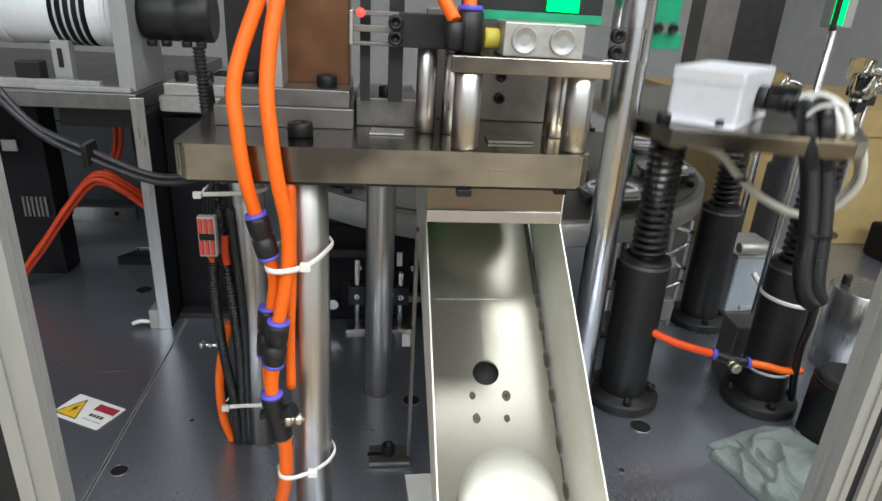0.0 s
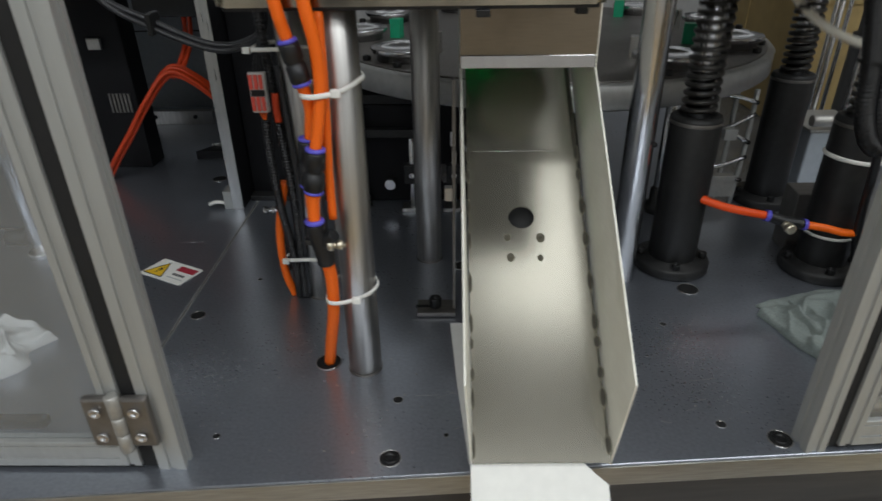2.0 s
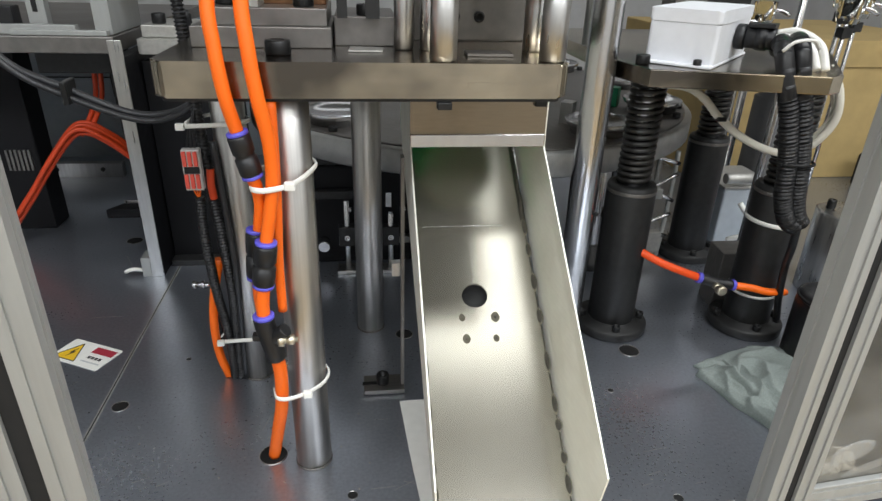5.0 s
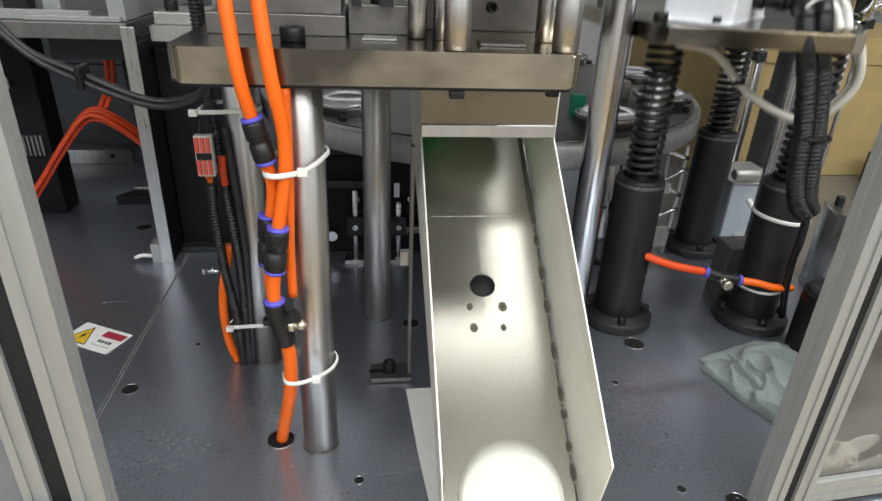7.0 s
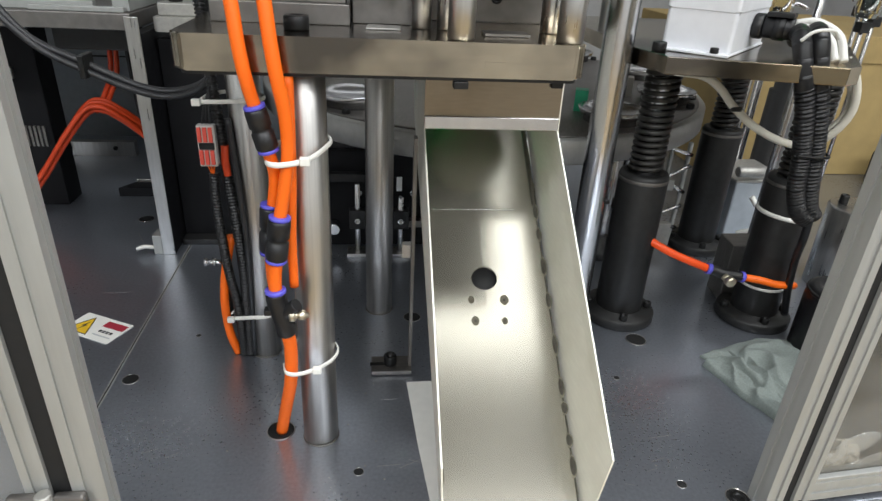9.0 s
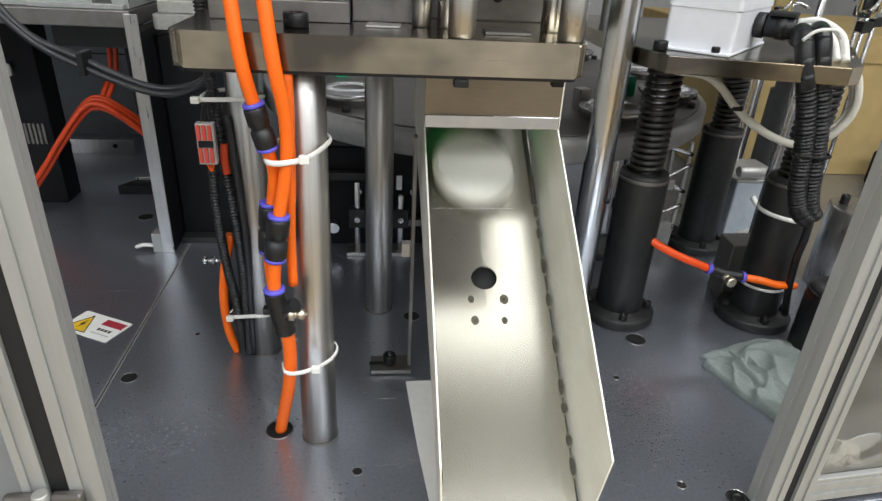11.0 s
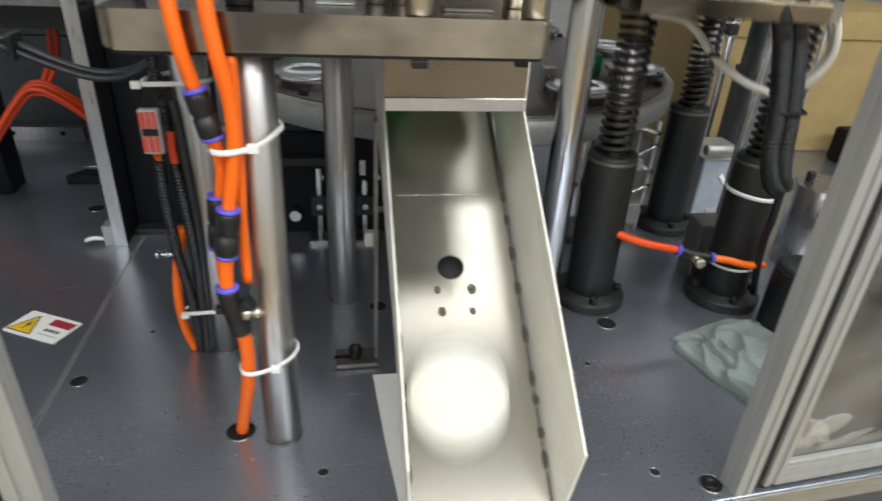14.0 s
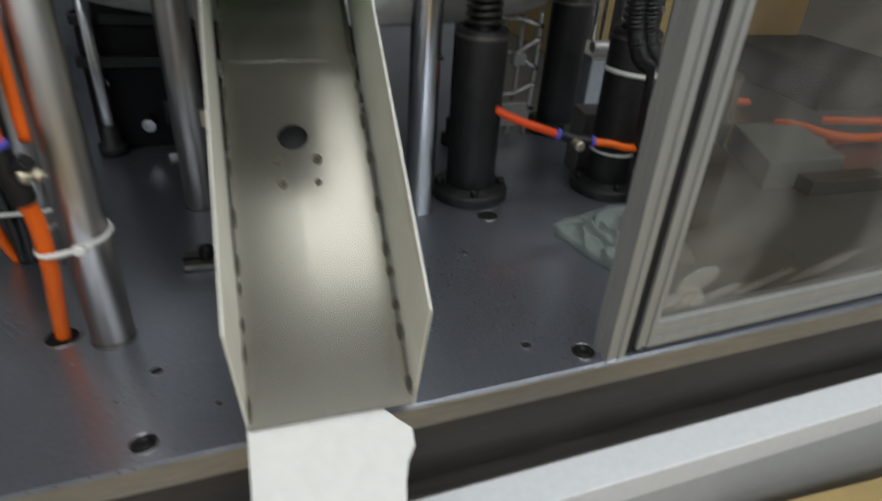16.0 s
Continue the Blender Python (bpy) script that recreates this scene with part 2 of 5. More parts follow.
# ---- mesh tools ----


def bx(bm, x0, x1, y0, y1, z0, z1, bevel=0.0):
    vs = [bm.verts.new(p) for p in ((x0, y0, z0), (x1, y0, z0), (x1, y1, z0), (x0, y1, z0), (x0, y0, z1), (x1, y0, z1), (x1, y1, z1), (x0, y1, z1))]
    fs = [bm.faces.new([vs[i] for i in q]) for q in ((3, 2, 1, 0), (4, 5, 6, 7), (0, 1, 5, 4), (1, 2, 6, 5), (2, 3, 7, 6), (3, 0, 4, 7))]
    if bevel:
        es = list({e for f in fs for e in f.edges})
        bmesh.ops.bevel(bm, geom=es, offset=bevel, segments=2, affect="EDGES", profile=0.5)
    return bm


def box(x0, x1, y0, y1, z0, z1, bevel=0.0):
    return bx(bmesh.new(), x0, x1, y0, y1, z0, z1, bevel)


def lathe(profile, seg=32, at=(0, 0, 0), axis="z", bm=None):
    """A turned body: (radius, height) from bottom to top, about an axis through at."""
    bm = bm or bmesh.new()
    turn = {"z": Matrix(), "x": Matrix.Rotation(radians(90), 4, "Y"), "y": Matrix.Rotation(radians(-90), 4, "X")}[axis]
    m = Matrix.Translation(at) @ turn
    rings = []
    for r, h in profile:
        if r < 1e-6:
            rings.append([bm.verts.new(m @ Vector((0, 0, h)))])
        else:
            rings.append([bm.verts.new(m @ Vector((r * math.cos(2 * math.pi * k / seg), r * math.sin(2 * math.pi * k / seg), h))) for k in range(seg)])
    for a, b in zip(rings, rings[1:]):
        for k in range(seg):
            q = [a[k % len(a)], a[(k + 1) % len(a)], b[(k + 1) % len(b)], b[k % len(b)]]
            q = [v for i, v in enumerate(q) if v not in q[:i]]
            if len(q) > 2:
                f = bm.faces.new(q)
                f.smooth = True
    for ring, flip in ((rings[0], True), (rings[-1], False)):
        if len(ring) > 1:
            bm.faces.new(ring[::-1] if flip else ring)
    return bm


def rod(r, z0, z1, at=(0, 0, 0), axis="z", seg=32, chamfer=0.0015, bm=None):
    c = min(chamfer, r * 0.4)
    return lathe([(r - c, z0), (r, z0 + c), (r, z1 - c), (r - c, z1)], seg, at, axis, bm)


def smooth_path(pts, steps=8):
    """A smooth curve through the points."""
    p = [Vector(q) for q in pts]
    p = [2 * p[0] - p[1], *p, 2 * p[-1] - p[-2]]
    out = []
    for i in range(1, len(p) - 2):
        a, b, c, d = p[i - 1:i + 3]
        for k in range(steps):
            t = k / steps
            out.append(0.5 * (2 * b + (c - a) * t + (2 * a - 5 * b + 4 * c - d) * t * t + (3 * b - 3 * c + d - a) * t ** 3))
    return out + [p[-2]]


def sweep(pts, r, seg=14, steps=8, bm=None, ribs=0.0, pitch=0.004, flat=1.0):
    """A round tube along a smooth curve; with ribs, a corrugated one."""
    bm = bm or bmesh.new()
    path = smooth_path(pts, steps) if steps else [Vector(q) for q in pts]
    if ribs:
        fine, length = [], 0.0
        for a, b in zip(path, path[1:]):
            n = max(1, round((b - a).length / (pitch / 4)))
            fine += [a.lerp(b, k / n) for k in range(n)]
        path = fine + [path[-1]]
    side = Vector((1, 0, 0))
    rings = []
    for i, c in enumerate(path):
        d = (path[min(i + 1, len(path) - 1)] - path[max(i - 1, 0)]).normalized()
        side = (side - d * side.dot(d)).normalized() if abs(side.dot(d)) < 0.99 else d.orthogonal().normalized()
        up = d.cross(side)
        rad = r + (ribs * (1 if i % 4 in (1, 2) else -1) if ribs else 0)
        rings.append([bm.verts.new(c + rad * (side * math.cos(2 * math.pi * k / seg) + flat * up * math.sin(2 * math.pi * k / seg))) for k in range(seg)])
    for a, b in zip(rings, rings[1:]):
        for k in range(seg):
            f = bm.faces.new((a[k], a[(k + 1) % seg], b[(k + 1) % seg], b[k]))
            f.smooth = True
    bm.faces.new(rings[0][::-1])
    bm.faces.new(rings[-1])
    return bm


def prism(outline, z0, z1, bevel=0.0, bm=None, m=Matrix()):
    """An upright prism over a plan outline."""
    bm = bm or bmesh.new()
    lo = [bm.verts.new(m @ Vector((x, y, z0))) for x, y in outline]
    hi = [bm.verts.new(m @ Vector((x, y, z1))) for x, y in outline]
    fs = [bm.faces.new(lo[::-1]), bm.faces.new(hi)]
    n = len(outline)
    for k in range(n):
        fs.append(bm.faces.new((lo[k], lo[(k + 1) % n], hi[(k + 1) % n], hi[k])))
    if bevel:
        bmesh.ops.bevel(bm, geom=list({e for f in fs for e in f.edges}), offset=bevel, segments=2, affect="EDGES", profile=0.5)
    return bm


def mesh(name, bm, mat):
    bmesh.ops.recalc_face_normals(bm, faces=bm.faces)
    data = bpy.data.meshes.new(name)
    bm.to_mesh(data)
    bm.free()
    data.materials.append(M[mat])
    return new(name, data)


def part(name, bm, mat, parent, label=""):
    ob = mesh(name, bm, mat)
    ob.parent = parent
    return tagged(ob, label)


def thing(name, label, category, at=(0, 0, 0), group=""):
    ob = new(name)
    ob.empty_display_size = 0.02
    ob.location = at
    return tagged(ob, label, category, group)


def solid(name, bm, mat, label, category, group="", kind=""):
    return tagged(mesh(name, bm, mat), label, category, group, kind)


def screw(bm, x, y, z, r=0.009, h=0.011, axis="z"):
    """A socket head cap screw with its hexagon recess."""
    lathe([(r * 0.94, 0), (r, h * 0.1), (r, h * 0.88), (r * 0.9, h), (r * 0.55, h), (r * 0.5, h * 0.55), (0, h * 0.5)], 18, (x, y, z), axis, bm)
    return bm


def rounded(x0, x1, y0, y1, r, seg=5):
    """Plan outline of a rectangle with rounded corners."""
    out = []
    for cx, cy, a0 in ((x1 - r, y0 + r, -90), (x1 - r, y1 - r, 0), (x0 + r, y1 - r, 90), (x0 + r, y0 + r, 180)):
        for k in range(seg + 1):
            a = radians(a0 + 90 * k / seg)
            out.append((cx + r * math.cos(a), cy + r * math.sin(a)))
    return out

# ---- the hall and the machine's base ----


def hall():
    solid("floor", box(-3.2, 3.2, -3.1, 5, -0.95, -0.9), "hall_floor", "tan epoxy factory floor", "floor", kind="structure")
    solid("ceiling", box(-3.2, 3.2, -3.1, 5, 2.9, 3.0), "hall_ceiling", "grey factory roof", "ceiling", kind="structure")
    solid("wall_north", box(-3.2, 3.2, 5, 5.1, -0.95, 3.0), "hall_wall", "pale grey painted factory wall", "wall", kind="structure")
    solid("wall_south", box(-3.2, 3.2, -3.2, -3.1, -0.95, 3.0), "hall_wall", "pale grey painted factory wall", "wall", kind="structure")
    solid("wall_east", box(3.2, 3.3, -3.2, 5.1, -0.95, 3.0), "hall_wall", "pale grey painted factory wall", "wall", kind="structure")
    solid("wall_west", box(-3.3, -3.2, -3.2, 5.1, -0.95, 3.0), "hall_wall", "pale grey painted factory wall", "wall", kind="structure")


# the machine's front runs at a slight angle to the chute
FRONT = Matrix.Translation((0, 0.241, 0)) @ Matrix.Rotation(radians(4.0), 4, "Z")
DOOR = Matrix.Translation((0.430, 0.2725, 0)) @ Matrix.Rotation(radians(4.9), 4, "Z") @ Matrix.Translation((-0.4255, -0.262, 0))


def moved(bm, m):
    bmesh.ops.transform(bm, matrix=m, verts=bm.verts)
    return bm


def front_y(x, back=0.0):
    return 0.241 + 0.0699 * x + back


def base():
    top = solid("machine_table", prism([(-1.35, front_y(-1.35)), (1.75, front_y(1.75)), (1.75, 2.3), (-1.35, 2.3)], -0.0305, 0.0, 0.0015), "table", "blackened steel machine table plate with drilled holes", "table", kind="structure")
    part("front_edge", moved(box(-1.34, 1.74, -0.0026, -0.0002, -0.0300, -0.0016, 0.0006), FRONT), "table_edge", top, "bright milled front edge")
    part("joint", box(-0.3940, -0.3922, 0.26, 2.2, 0.0002, 0.0006), "dark_hole", top, "narrow joint between two plates")
    for x in (-0.3958, -0.3920):
        part("joint_lip", box(x, x + 0.0016, 0.26, 2.2, 0.0002, 0.0008), "alu", top, "bright chamfer beside the joint")
    bores = ((-0.369, 0.553, 0.011), (-0.042, 0.361, 0.006), (0.415, 0.624, 0.016), (0.345, 0.525, 0.0045), (-0.044, 0.264, 0.012),
             (0.352, 0.318, 0.006), (0.412, 0.294, 0.0135), (-0.255, 0.298, 0.0045), (0.044, 0.704, 0.014), (-0.144, 0.438, 0.017), (-0.52, 1.12, 0.016),
             (0.02, 0.30, 0.003), (-0.30, 0.66, 0.004), (0.30, 0.45, 0.002))
    for x, y, r in bores:
        part("bore", lathe([(r, 0.0004), (r, 0.0008), (r * 0.9, 0.0009), (0, 0.0009)], 24, (x, y, 0)), "dark_hole", top, "dark drilled hole")
        part("bore_rim", lathe([(r, 0.0003), (r * 1.08, 0.0003), (r * 1.06, 0.0012), (r, 0.0012), (r, 0.0003)], 24, (x, y, 0)), "satin", top, "bright chamfered rim")
    for x, y, r in ((-0.044, 0.264, 0.009), (0.412, 0.294, 0.009)):
        part("screw", screw(bmesh.new(), x, y, -0.004, r, 0.007), "black_bolt", top, "sunken black screw")
    part("slot", box(-0.625, -0.545, 1.275, 1.32, 0.0003, 0.0009), "dark_hole", top, "dark rectangular slot")
    rng = random.Random(8)
    for x, y, a, n in ((-0.50, 1.02, -62, 0.055), (-0.005, 0.37, 4, 0.03), (-0.30, 0.41, 20, 0.02), (0.36, 0.40, 8, 0.035), (-0.16, 0.50, 75, 0.03), (0.34, 0.36, 15, 0.02), (-0.46, 0.60, 60, 0.04), (-0.47, 0.80, 3, 0.05)):
        bm = box(-n / 2, n / 2, -0.0004, 0.0004, 0.00015, 0.0003)
        bmesh.ops.transform(bm, matrix=pose(x, y, 0, 0, 0, a), verts=bm.verts)
        part("scratch", bm, "satin", top, "bright scratch in the dark finish")
    for k in range(16):
        n, x, y = rng.uniform(0.008, 0.03), rng.uniform(-0.36, 0.42), rng.uniform(0.28, 0.75)
        part("scratch", moved(box(-n / 2, n / 2, -0.0003, 0.0003, 0.00015, 0.0003), pose(x, y, 0, 0, 0, rng.uniform(-30, 30))), "satin", top, "bright scratch in the dark finish")
    for k in range(150):
        r = rng.choice((0.0005, 0.0007, 0.0010, 0.0016))
        x, y = (rng.uniform(-0.5, 0.42), rng.uniform(0.27, 0.85)) if k % 2 else (rng.gauss(-0.12, 0.09), rng.gauss(0.52, 0.09))
        part("swarf_fleck", lathe([(r, 0.0002), (r * 0.6, 0.0006), (0, 0.0008)], 5, (x, y, 0)), "alu_cast", top, "tiny pale fleck of swarf")
    body = solid("machine_cabinet", prism([(-1.33, front_y(-1.33, 0.02)), (1.73, front_y(1.73, 0.02)), (1.73, 2.28), (-1.33, 2.28)], -0.9, -0.031), "cabinet_grey", "grey steel machine cabinet below the table", "cabinet", kind="structure")
    part("front_beam", moved(box(-1.33, 1.73, 0.006, 0.018, -0.1235, -0.0312), FRONT), "beam", body, "dark brushed steel beam under the edge")
    part("beam_foot", moved(box(-1.33, 1.73, -0.0175, 0.018, -0.1300, -0.1240, 0.002), FRONT), "beam", body, "dark steel foot of the beam")
    part("ledge", moved(box(-1.33, 1.73, -0.066, -0.0185, -0.1620, -0.1215, 0.002), FRONT), "cabinet_white", body, "white painted ledge")
    part("ledge_back", moved(box(-1.33, 1.73, -0.0175, 0.018, -0.1620, -0.1305), FRONT), "rubber", body, "dark gap behind the ledge")
    part("front_panel", moved(box(-1.33, 1.73, -0.064, 0.018, -0.88, -0.1625), FRONT), "cabinet_grey", body, "pale grey front panel")


def profile_bar(x0, x1, y0, y1, z0, z1, axis="z"):
    """An aluminium extrusion with a T-slot along its front and inner faces."""
    w, d = x1 - x0, y1 - y0
    s, e = 0.007, 0.0022
    out = [(0, 0), (w / 2 - s / 2, 0), (w / 2 - s / 2, e), (w / 2 + s / 2, e), (w / 2 + s / 2, 0), (w, 0), (w, d / 2 - s / 2), (w - e, d / 2 - s / 2), (w - e, d / 2 + s / 2), (w, d / 2 + s / 2),
           (w, d), (0, d), (0, d / 2 + s / 2), (e, d / 2 + s / 2), (e, d / 2 - s / 2), (0, d / 2 - s / 2)]
    return prism([(x0 + a, y0 + b) for a, b in out], z0, z1)


def rail_bar(x0, x1, y0, y1, z0, z1):
    """The same extrusion lying along x."""
    m = Matrix(((0, 0, 1, 0), (1, 0, 0, 0), (0, 1, 0, 0), (0, 0, 0, 1)))
    h, d = z1 - z0, y1 - y0
    s, e = 0.007, 0.0022
    out = [(0, 0), (d, 0), (d, h), (d / 2 + s / 2, h), (d / 2 + s / 2, h - e), (d / 2 - s / 2, h - e), (d / 2 - s / 2, h), (0, h), (0, h / 2 + s / 2), (e, h / 2 + s / 2), (e, h / 2 - s / 2), (0, h / 2 - s / 2)]
    return prism([(y0 + a, z0 + b) for a, b in out], x0, x1, m=m)


def guard_frames():
    for x0, w, y0, d, m in ((0.4255, 0.0235, 0.262, 0.028, DOOR), (-0.303, 0.03, 0.2485, 0.02, Matrix())):
        solid("guard_post", moved(profile_bar(x0, x0 + w, y0, y0 + d, 0.0, 1.3), m), "alu", "anodised aluminium guard post with a slot", "post", "guard frame posts", "structure")
    # doors beside the posts: frame, acrylic pane and rails
    for a, b, hinge, m in ((0.4655, 1.60, 0, DOOR), (-1.20, -0.322, 1, Matrix())):
        y0 = 0.264 if not hinge else 0.2485
        d = thing("guard_door", "closed acrylic guard door in an aluminium frame", "door", group="guard doors")
        part("stile", moved(profile_bar(a, a + 0.022, y0, y0 + 0.022, 0.006, 1.25), m), "alu", d)
        part("stile", moved(profile_bar(b - 0.022, b, y0, y0 + 0.022, 0.006, 1.25), m), "alu", d)
        part("bottom_rail", moved(rail_bar(a + 0.022, b - 0.022, y0, y0 + 0.022, 0.006, 0.034), m), "alu", d)
        part("top_rail", moved(rail_bar(a + 0.022, b - 0.022, y0, y0 + 0.022, 1.22, 1.25), m), "alu", d)
        p = part("pane", moved(box(a + 0.02, b - 0.02, y0 + 0.009, y0 + 0.013, 0.032, 1.222), m), "pane" if hinge else "brown_pane", d, "clear acrylic pane" if hinge else "dusty brownish acrylic pane, reflected streaks put into its dust")
        p.visible_shadow = False
        if not hinge:
            for x, z, w, h in ((0.50, 0.060, 0.022, 0.010), (0.535, 0.082, 0.030, 0.016), (0.57, 0.055, 0.040, 0.007), (0.64, 0.060, 0.050, 0.006), (0.74, 0.066, 0.060, 0.008)):
                smear = lathe([(1.0, 0), (0.8, 0.4), (0.5, 0.3), (0, 0.5)], 18)
                part("dust_smear", moved(smear, m @ Matrix.Translation((x, y0 + 0.0088, z)) @ Matrix.Rotation(radians(90), 4, "X") @ Matrix.Rotation(radians(14), 4, "Z") @ Matrix.Diagonal((w, h, 0.0006, 1))), "dust", d, "pale smear of dust on the pane")
        part("bead", moved(box(a + 0.022, b - 0.022, y0 + 0.001, y0 + 0.0085, 0.0342, 0.0400, 0.001), m), "alu", d, "bright glazing bead")
        part("sill_gap", moved(box(a + 0.001, b - 0.001, y0 + 0.003, y0 + 0.018, 0.0004, 0.0058), m), "rubber", d, "black gap below the door")
        g = (0.4492, 0.4653) if not hinge else (-0.3218, -0.3034)
        part("gap_seal", moved(box(g[0], g[1], y0 + 0.004, y0 + 0.02, 0.002, 1.25), m), "rubber", d, "black seal in the door gap")
    h = thing("door_hinge", "cast metal two-leaf hinge on the guard door", "hinge", (0, 0, 0))
    for x0, x1 in ((-0.358, -0.330), (-0.317, -0.289)):
        leaf = part("leaf", box(x0, x1, 0.238, 0.2482, 0.046, 0.112, 0.003), "block", h)
        for z in (0.062, 0.096):
            part("screw", screw(bmesh.new(), (x0 + x1) / 2, 0.2375, z, 0.006, -0.004, "y"), "chrome", leaf, "bright countersunk screw")
    for z0, z1 in ((0.040, 0.064), (0.0645, 0.088), (0.0885, 0.117)):
        part("knuckle", rod(0.0075, z0, z1, (-0.3235, 0.2395, 0), seg=20), "alu_cast", h)

# ---- the press station: plate on chrome columns ----


def station():
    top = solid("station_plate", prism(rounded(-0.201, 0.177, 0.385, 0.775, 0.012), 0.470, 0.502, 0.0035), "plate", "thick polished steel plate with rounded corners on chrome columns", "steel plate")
    # unseen dark sheet, added so the slide's top mirrors less light
    part("underside", prism(rounded(-0.196, 0.172, 0.390, 0.770, 0.010), 0.4662, 0.4699), "black_metal", top, "dark rough sheet added under the plate to dim its reflection")
    part("screw", screw(bmesh.new(), -0.095, 0.432, 0.502, 0.012, 0.013), "black_bolt", top, "black socket screw")
    part("dowel_end", box(0.052, 0.066, 0.386, 0.398, 0.459, 0.4661, 0.001), "black_bolt", top, "black screw end below the plate")
    part("dowel_end", box(0.150, 0.162, 0.40, 0.41, 0.459, 0.4661, 0.001), "black_bolt", top, "black screw end below the plate")
    part("number_stamp", box(0.080, 0.100, 0.3844, 0.3849, 0.480, 0.485), "plate", top, "worn unreadable stamp")
    for x, y, r, mat in ((-0.091, 0.428, 0.0218, "column"), (-0.186, 0.618, 0.0212, "column"), (-0.012, 0.735, 0.0222, "column")):
        c = solid("support_column", rod(r, 0.0, 0.470, (x, y, 0), seg=48, chamfer=0.003), mat, "round chrome support column between table and plate", "column", "station columns")
        part("foot_ring", lathe([(r + 0.0012, 0), (r + 0.0012, 0.002), (r, 0.0026), (r, 0)], 40, (x, y, 0)), "block", c, "thin ring at the foot")
    c = solid("guide_pole", rod(0.0215, 0.0, 1.1, (0.313, 0.662, 0), seg=48), "chrome", "tall polished chrome guide pole standing on the table", "pole", "station columns")
    part("set_screw", rod(0.004, -0.003, 0.003, (0.331, 0.646, 0.24), "y", 10), "black_bolt", c)

    # block stack with an angle bracket
    solid("base_block", box(-0.182, -0.046, 0.468, 0.60, 0.502, 0.522, 0.001), "block", "machined steel base block on the station plate", "block")
    solid("base_block", box(-0.044, 0.020, 0.49, 0.60, 0.502, 0.531, 0.001), "block", "small machined steel block beside the bracket", "block")
    solid("shim_slip", prism([(-0.030, 0.445), (0.004, 0.445), (0.006, 0.470), (-0.028, 0.475)], 0.5022, 0.5040, 0.0005), "alu_cast", "thin bright metal slip on the station plate", "slip")
    br = thing("angle_bracket", "steel angle bracket with a brown web bolted to a block", "bracket", (0, 0, 0))
    part("foot", box(-0.172, -0.050, 0.475, 0.60, 0.522, 0.539, 0.001), "block", br)
    part("web", box(-0.118, -0.052, 0.522, 0.585, 0.539, 0.80, 0.001), "reflect_brown", br, "web with the hose's orange reflection put into its colour")
    part("rib", prism([(-0.128, 0.478), (-0.116, 0.478), (-0.116, 0.60), (-0.128, 0.60)], 0.539, 0.80, 0.001), "alu_cast", br, "bright ground rib")
    part("screw", screw(bmesh.new(), -0.074, 0.498, 0.539, 0.0105, 0.012), "black_bolt", br, "black socket screw")
    part("screw", screw(bmesh.new(), -0.152, 0.51, 0.539, 0.0105, 0.012), "black_bolt", br, "black socket screw")
    part("back_plate", box(-0.185, -0.129, 0.56, 0.60, 0.539, 0.80, 0.001), "black_metal", br, "dark back plate")

    sl = thing("slotted_sensor_bar", "dark slotted adjusting bar with a red lamp", "sensor bracket")
    part("bar", box(-0.004, 0.045, 0.452, 0.462, 0.585, 0.616, 0.001), "black_metal", sl)
    part("end_bar", box(-0.050, -0.046, 0.452, 0.462, 0.585, 0.616, 0.001), "satin", sl, "bright end of the slotted arm")
    for z0, z1 in ((0.585, 0.5885), (0.5972, 0.6032), (0.6118, 0.616)):
        part("slot_arm", box(-0.0462, -0.0038, 0.452, 0.462, z0, z1, 0.0006), "block", sl, "thin arm beside an open slot")
    for z in (0.593, 0.607):
        part("screw", screw(bmesh.new(), -0.007, 0.4515, z, 0.0068, -0.009, "y"), "black_bolt", sl, "black socket screw")
    part("lamp", lathe([(0, -0.003), (0.003, -0.002), (0.004, 0)], 16, (-0.039, 0.4515, 0.6140), "y"), "red_led", sl, "glowing red lamp")
    part("stem", box(-0.040, -0.030, 0.47, 0.49, 0.531, 0.70), "black_metal", sl)
    part("stem", box(-0.012, 0.002, 0.47, 0.49, 0.531, 0.70), "black_metal", sl)
    part("post", rod(0.010, 0.502, 0.585, (0.026, 0.47, 0)), "satin", sl)
    solid("clamp_screw", screw(bmesh.new(), -0.012, 0.505, 0.531, 0.009, 0.011), "black_bolt", "black socket screw in the small block", "screw")

    st = thing("pillar_stand", "small steel stand with four round pillars", "stand")
    for x, y in ((0.058, 0.402), (0.163, 0.404), (0.163, 0.470), (0.055, 0.470)):
        part("pillar", rod(0.0128, 0.502, 0.571, (x, y, 0), seg=32), "satin", st)
    part("cap", box(0.040, 0.184, 0.388, 0.486, 0.571, 0.5855, 0.001), "plate", st, "ground steel cap plate")
    part("tag", box(0.085, 0.130, 0.425, 0.45, 0.5025, 0.505), "block", st, "loose slotted shim")
    gr = thing("clamp_block", "pale anodised clamp block with two round bores", "clamp")
    part("body", box(0.086, 0.159, 0.398, 0.44, 0.5858, 0.615, 0.0015), "alu_cast", gr)
    for x in (0.1045, 0.139):
        part("bore", lathe([(0.0118, -0.001), (0.0112, -0.0025), (0.0100, -0.0012), (0, -0.0008)], 32, (x, 0.398, 0.600), "y"), "disc", gr, "round plugged bore")
    part("cap", rod(0.009, 0.0, 0.014, (0.072, 0.42, 0.599), "x", 20), "yellow", gr, "yellow plastic cap")
    el = thing("elbow_fitting", "black push-in elbow fitting with violet ring", "air fitting")
    part("body", rod(0.0125, 0.5858, 0.621, (0.058, 0.42, 0), seg=24), "black_plastic", el)
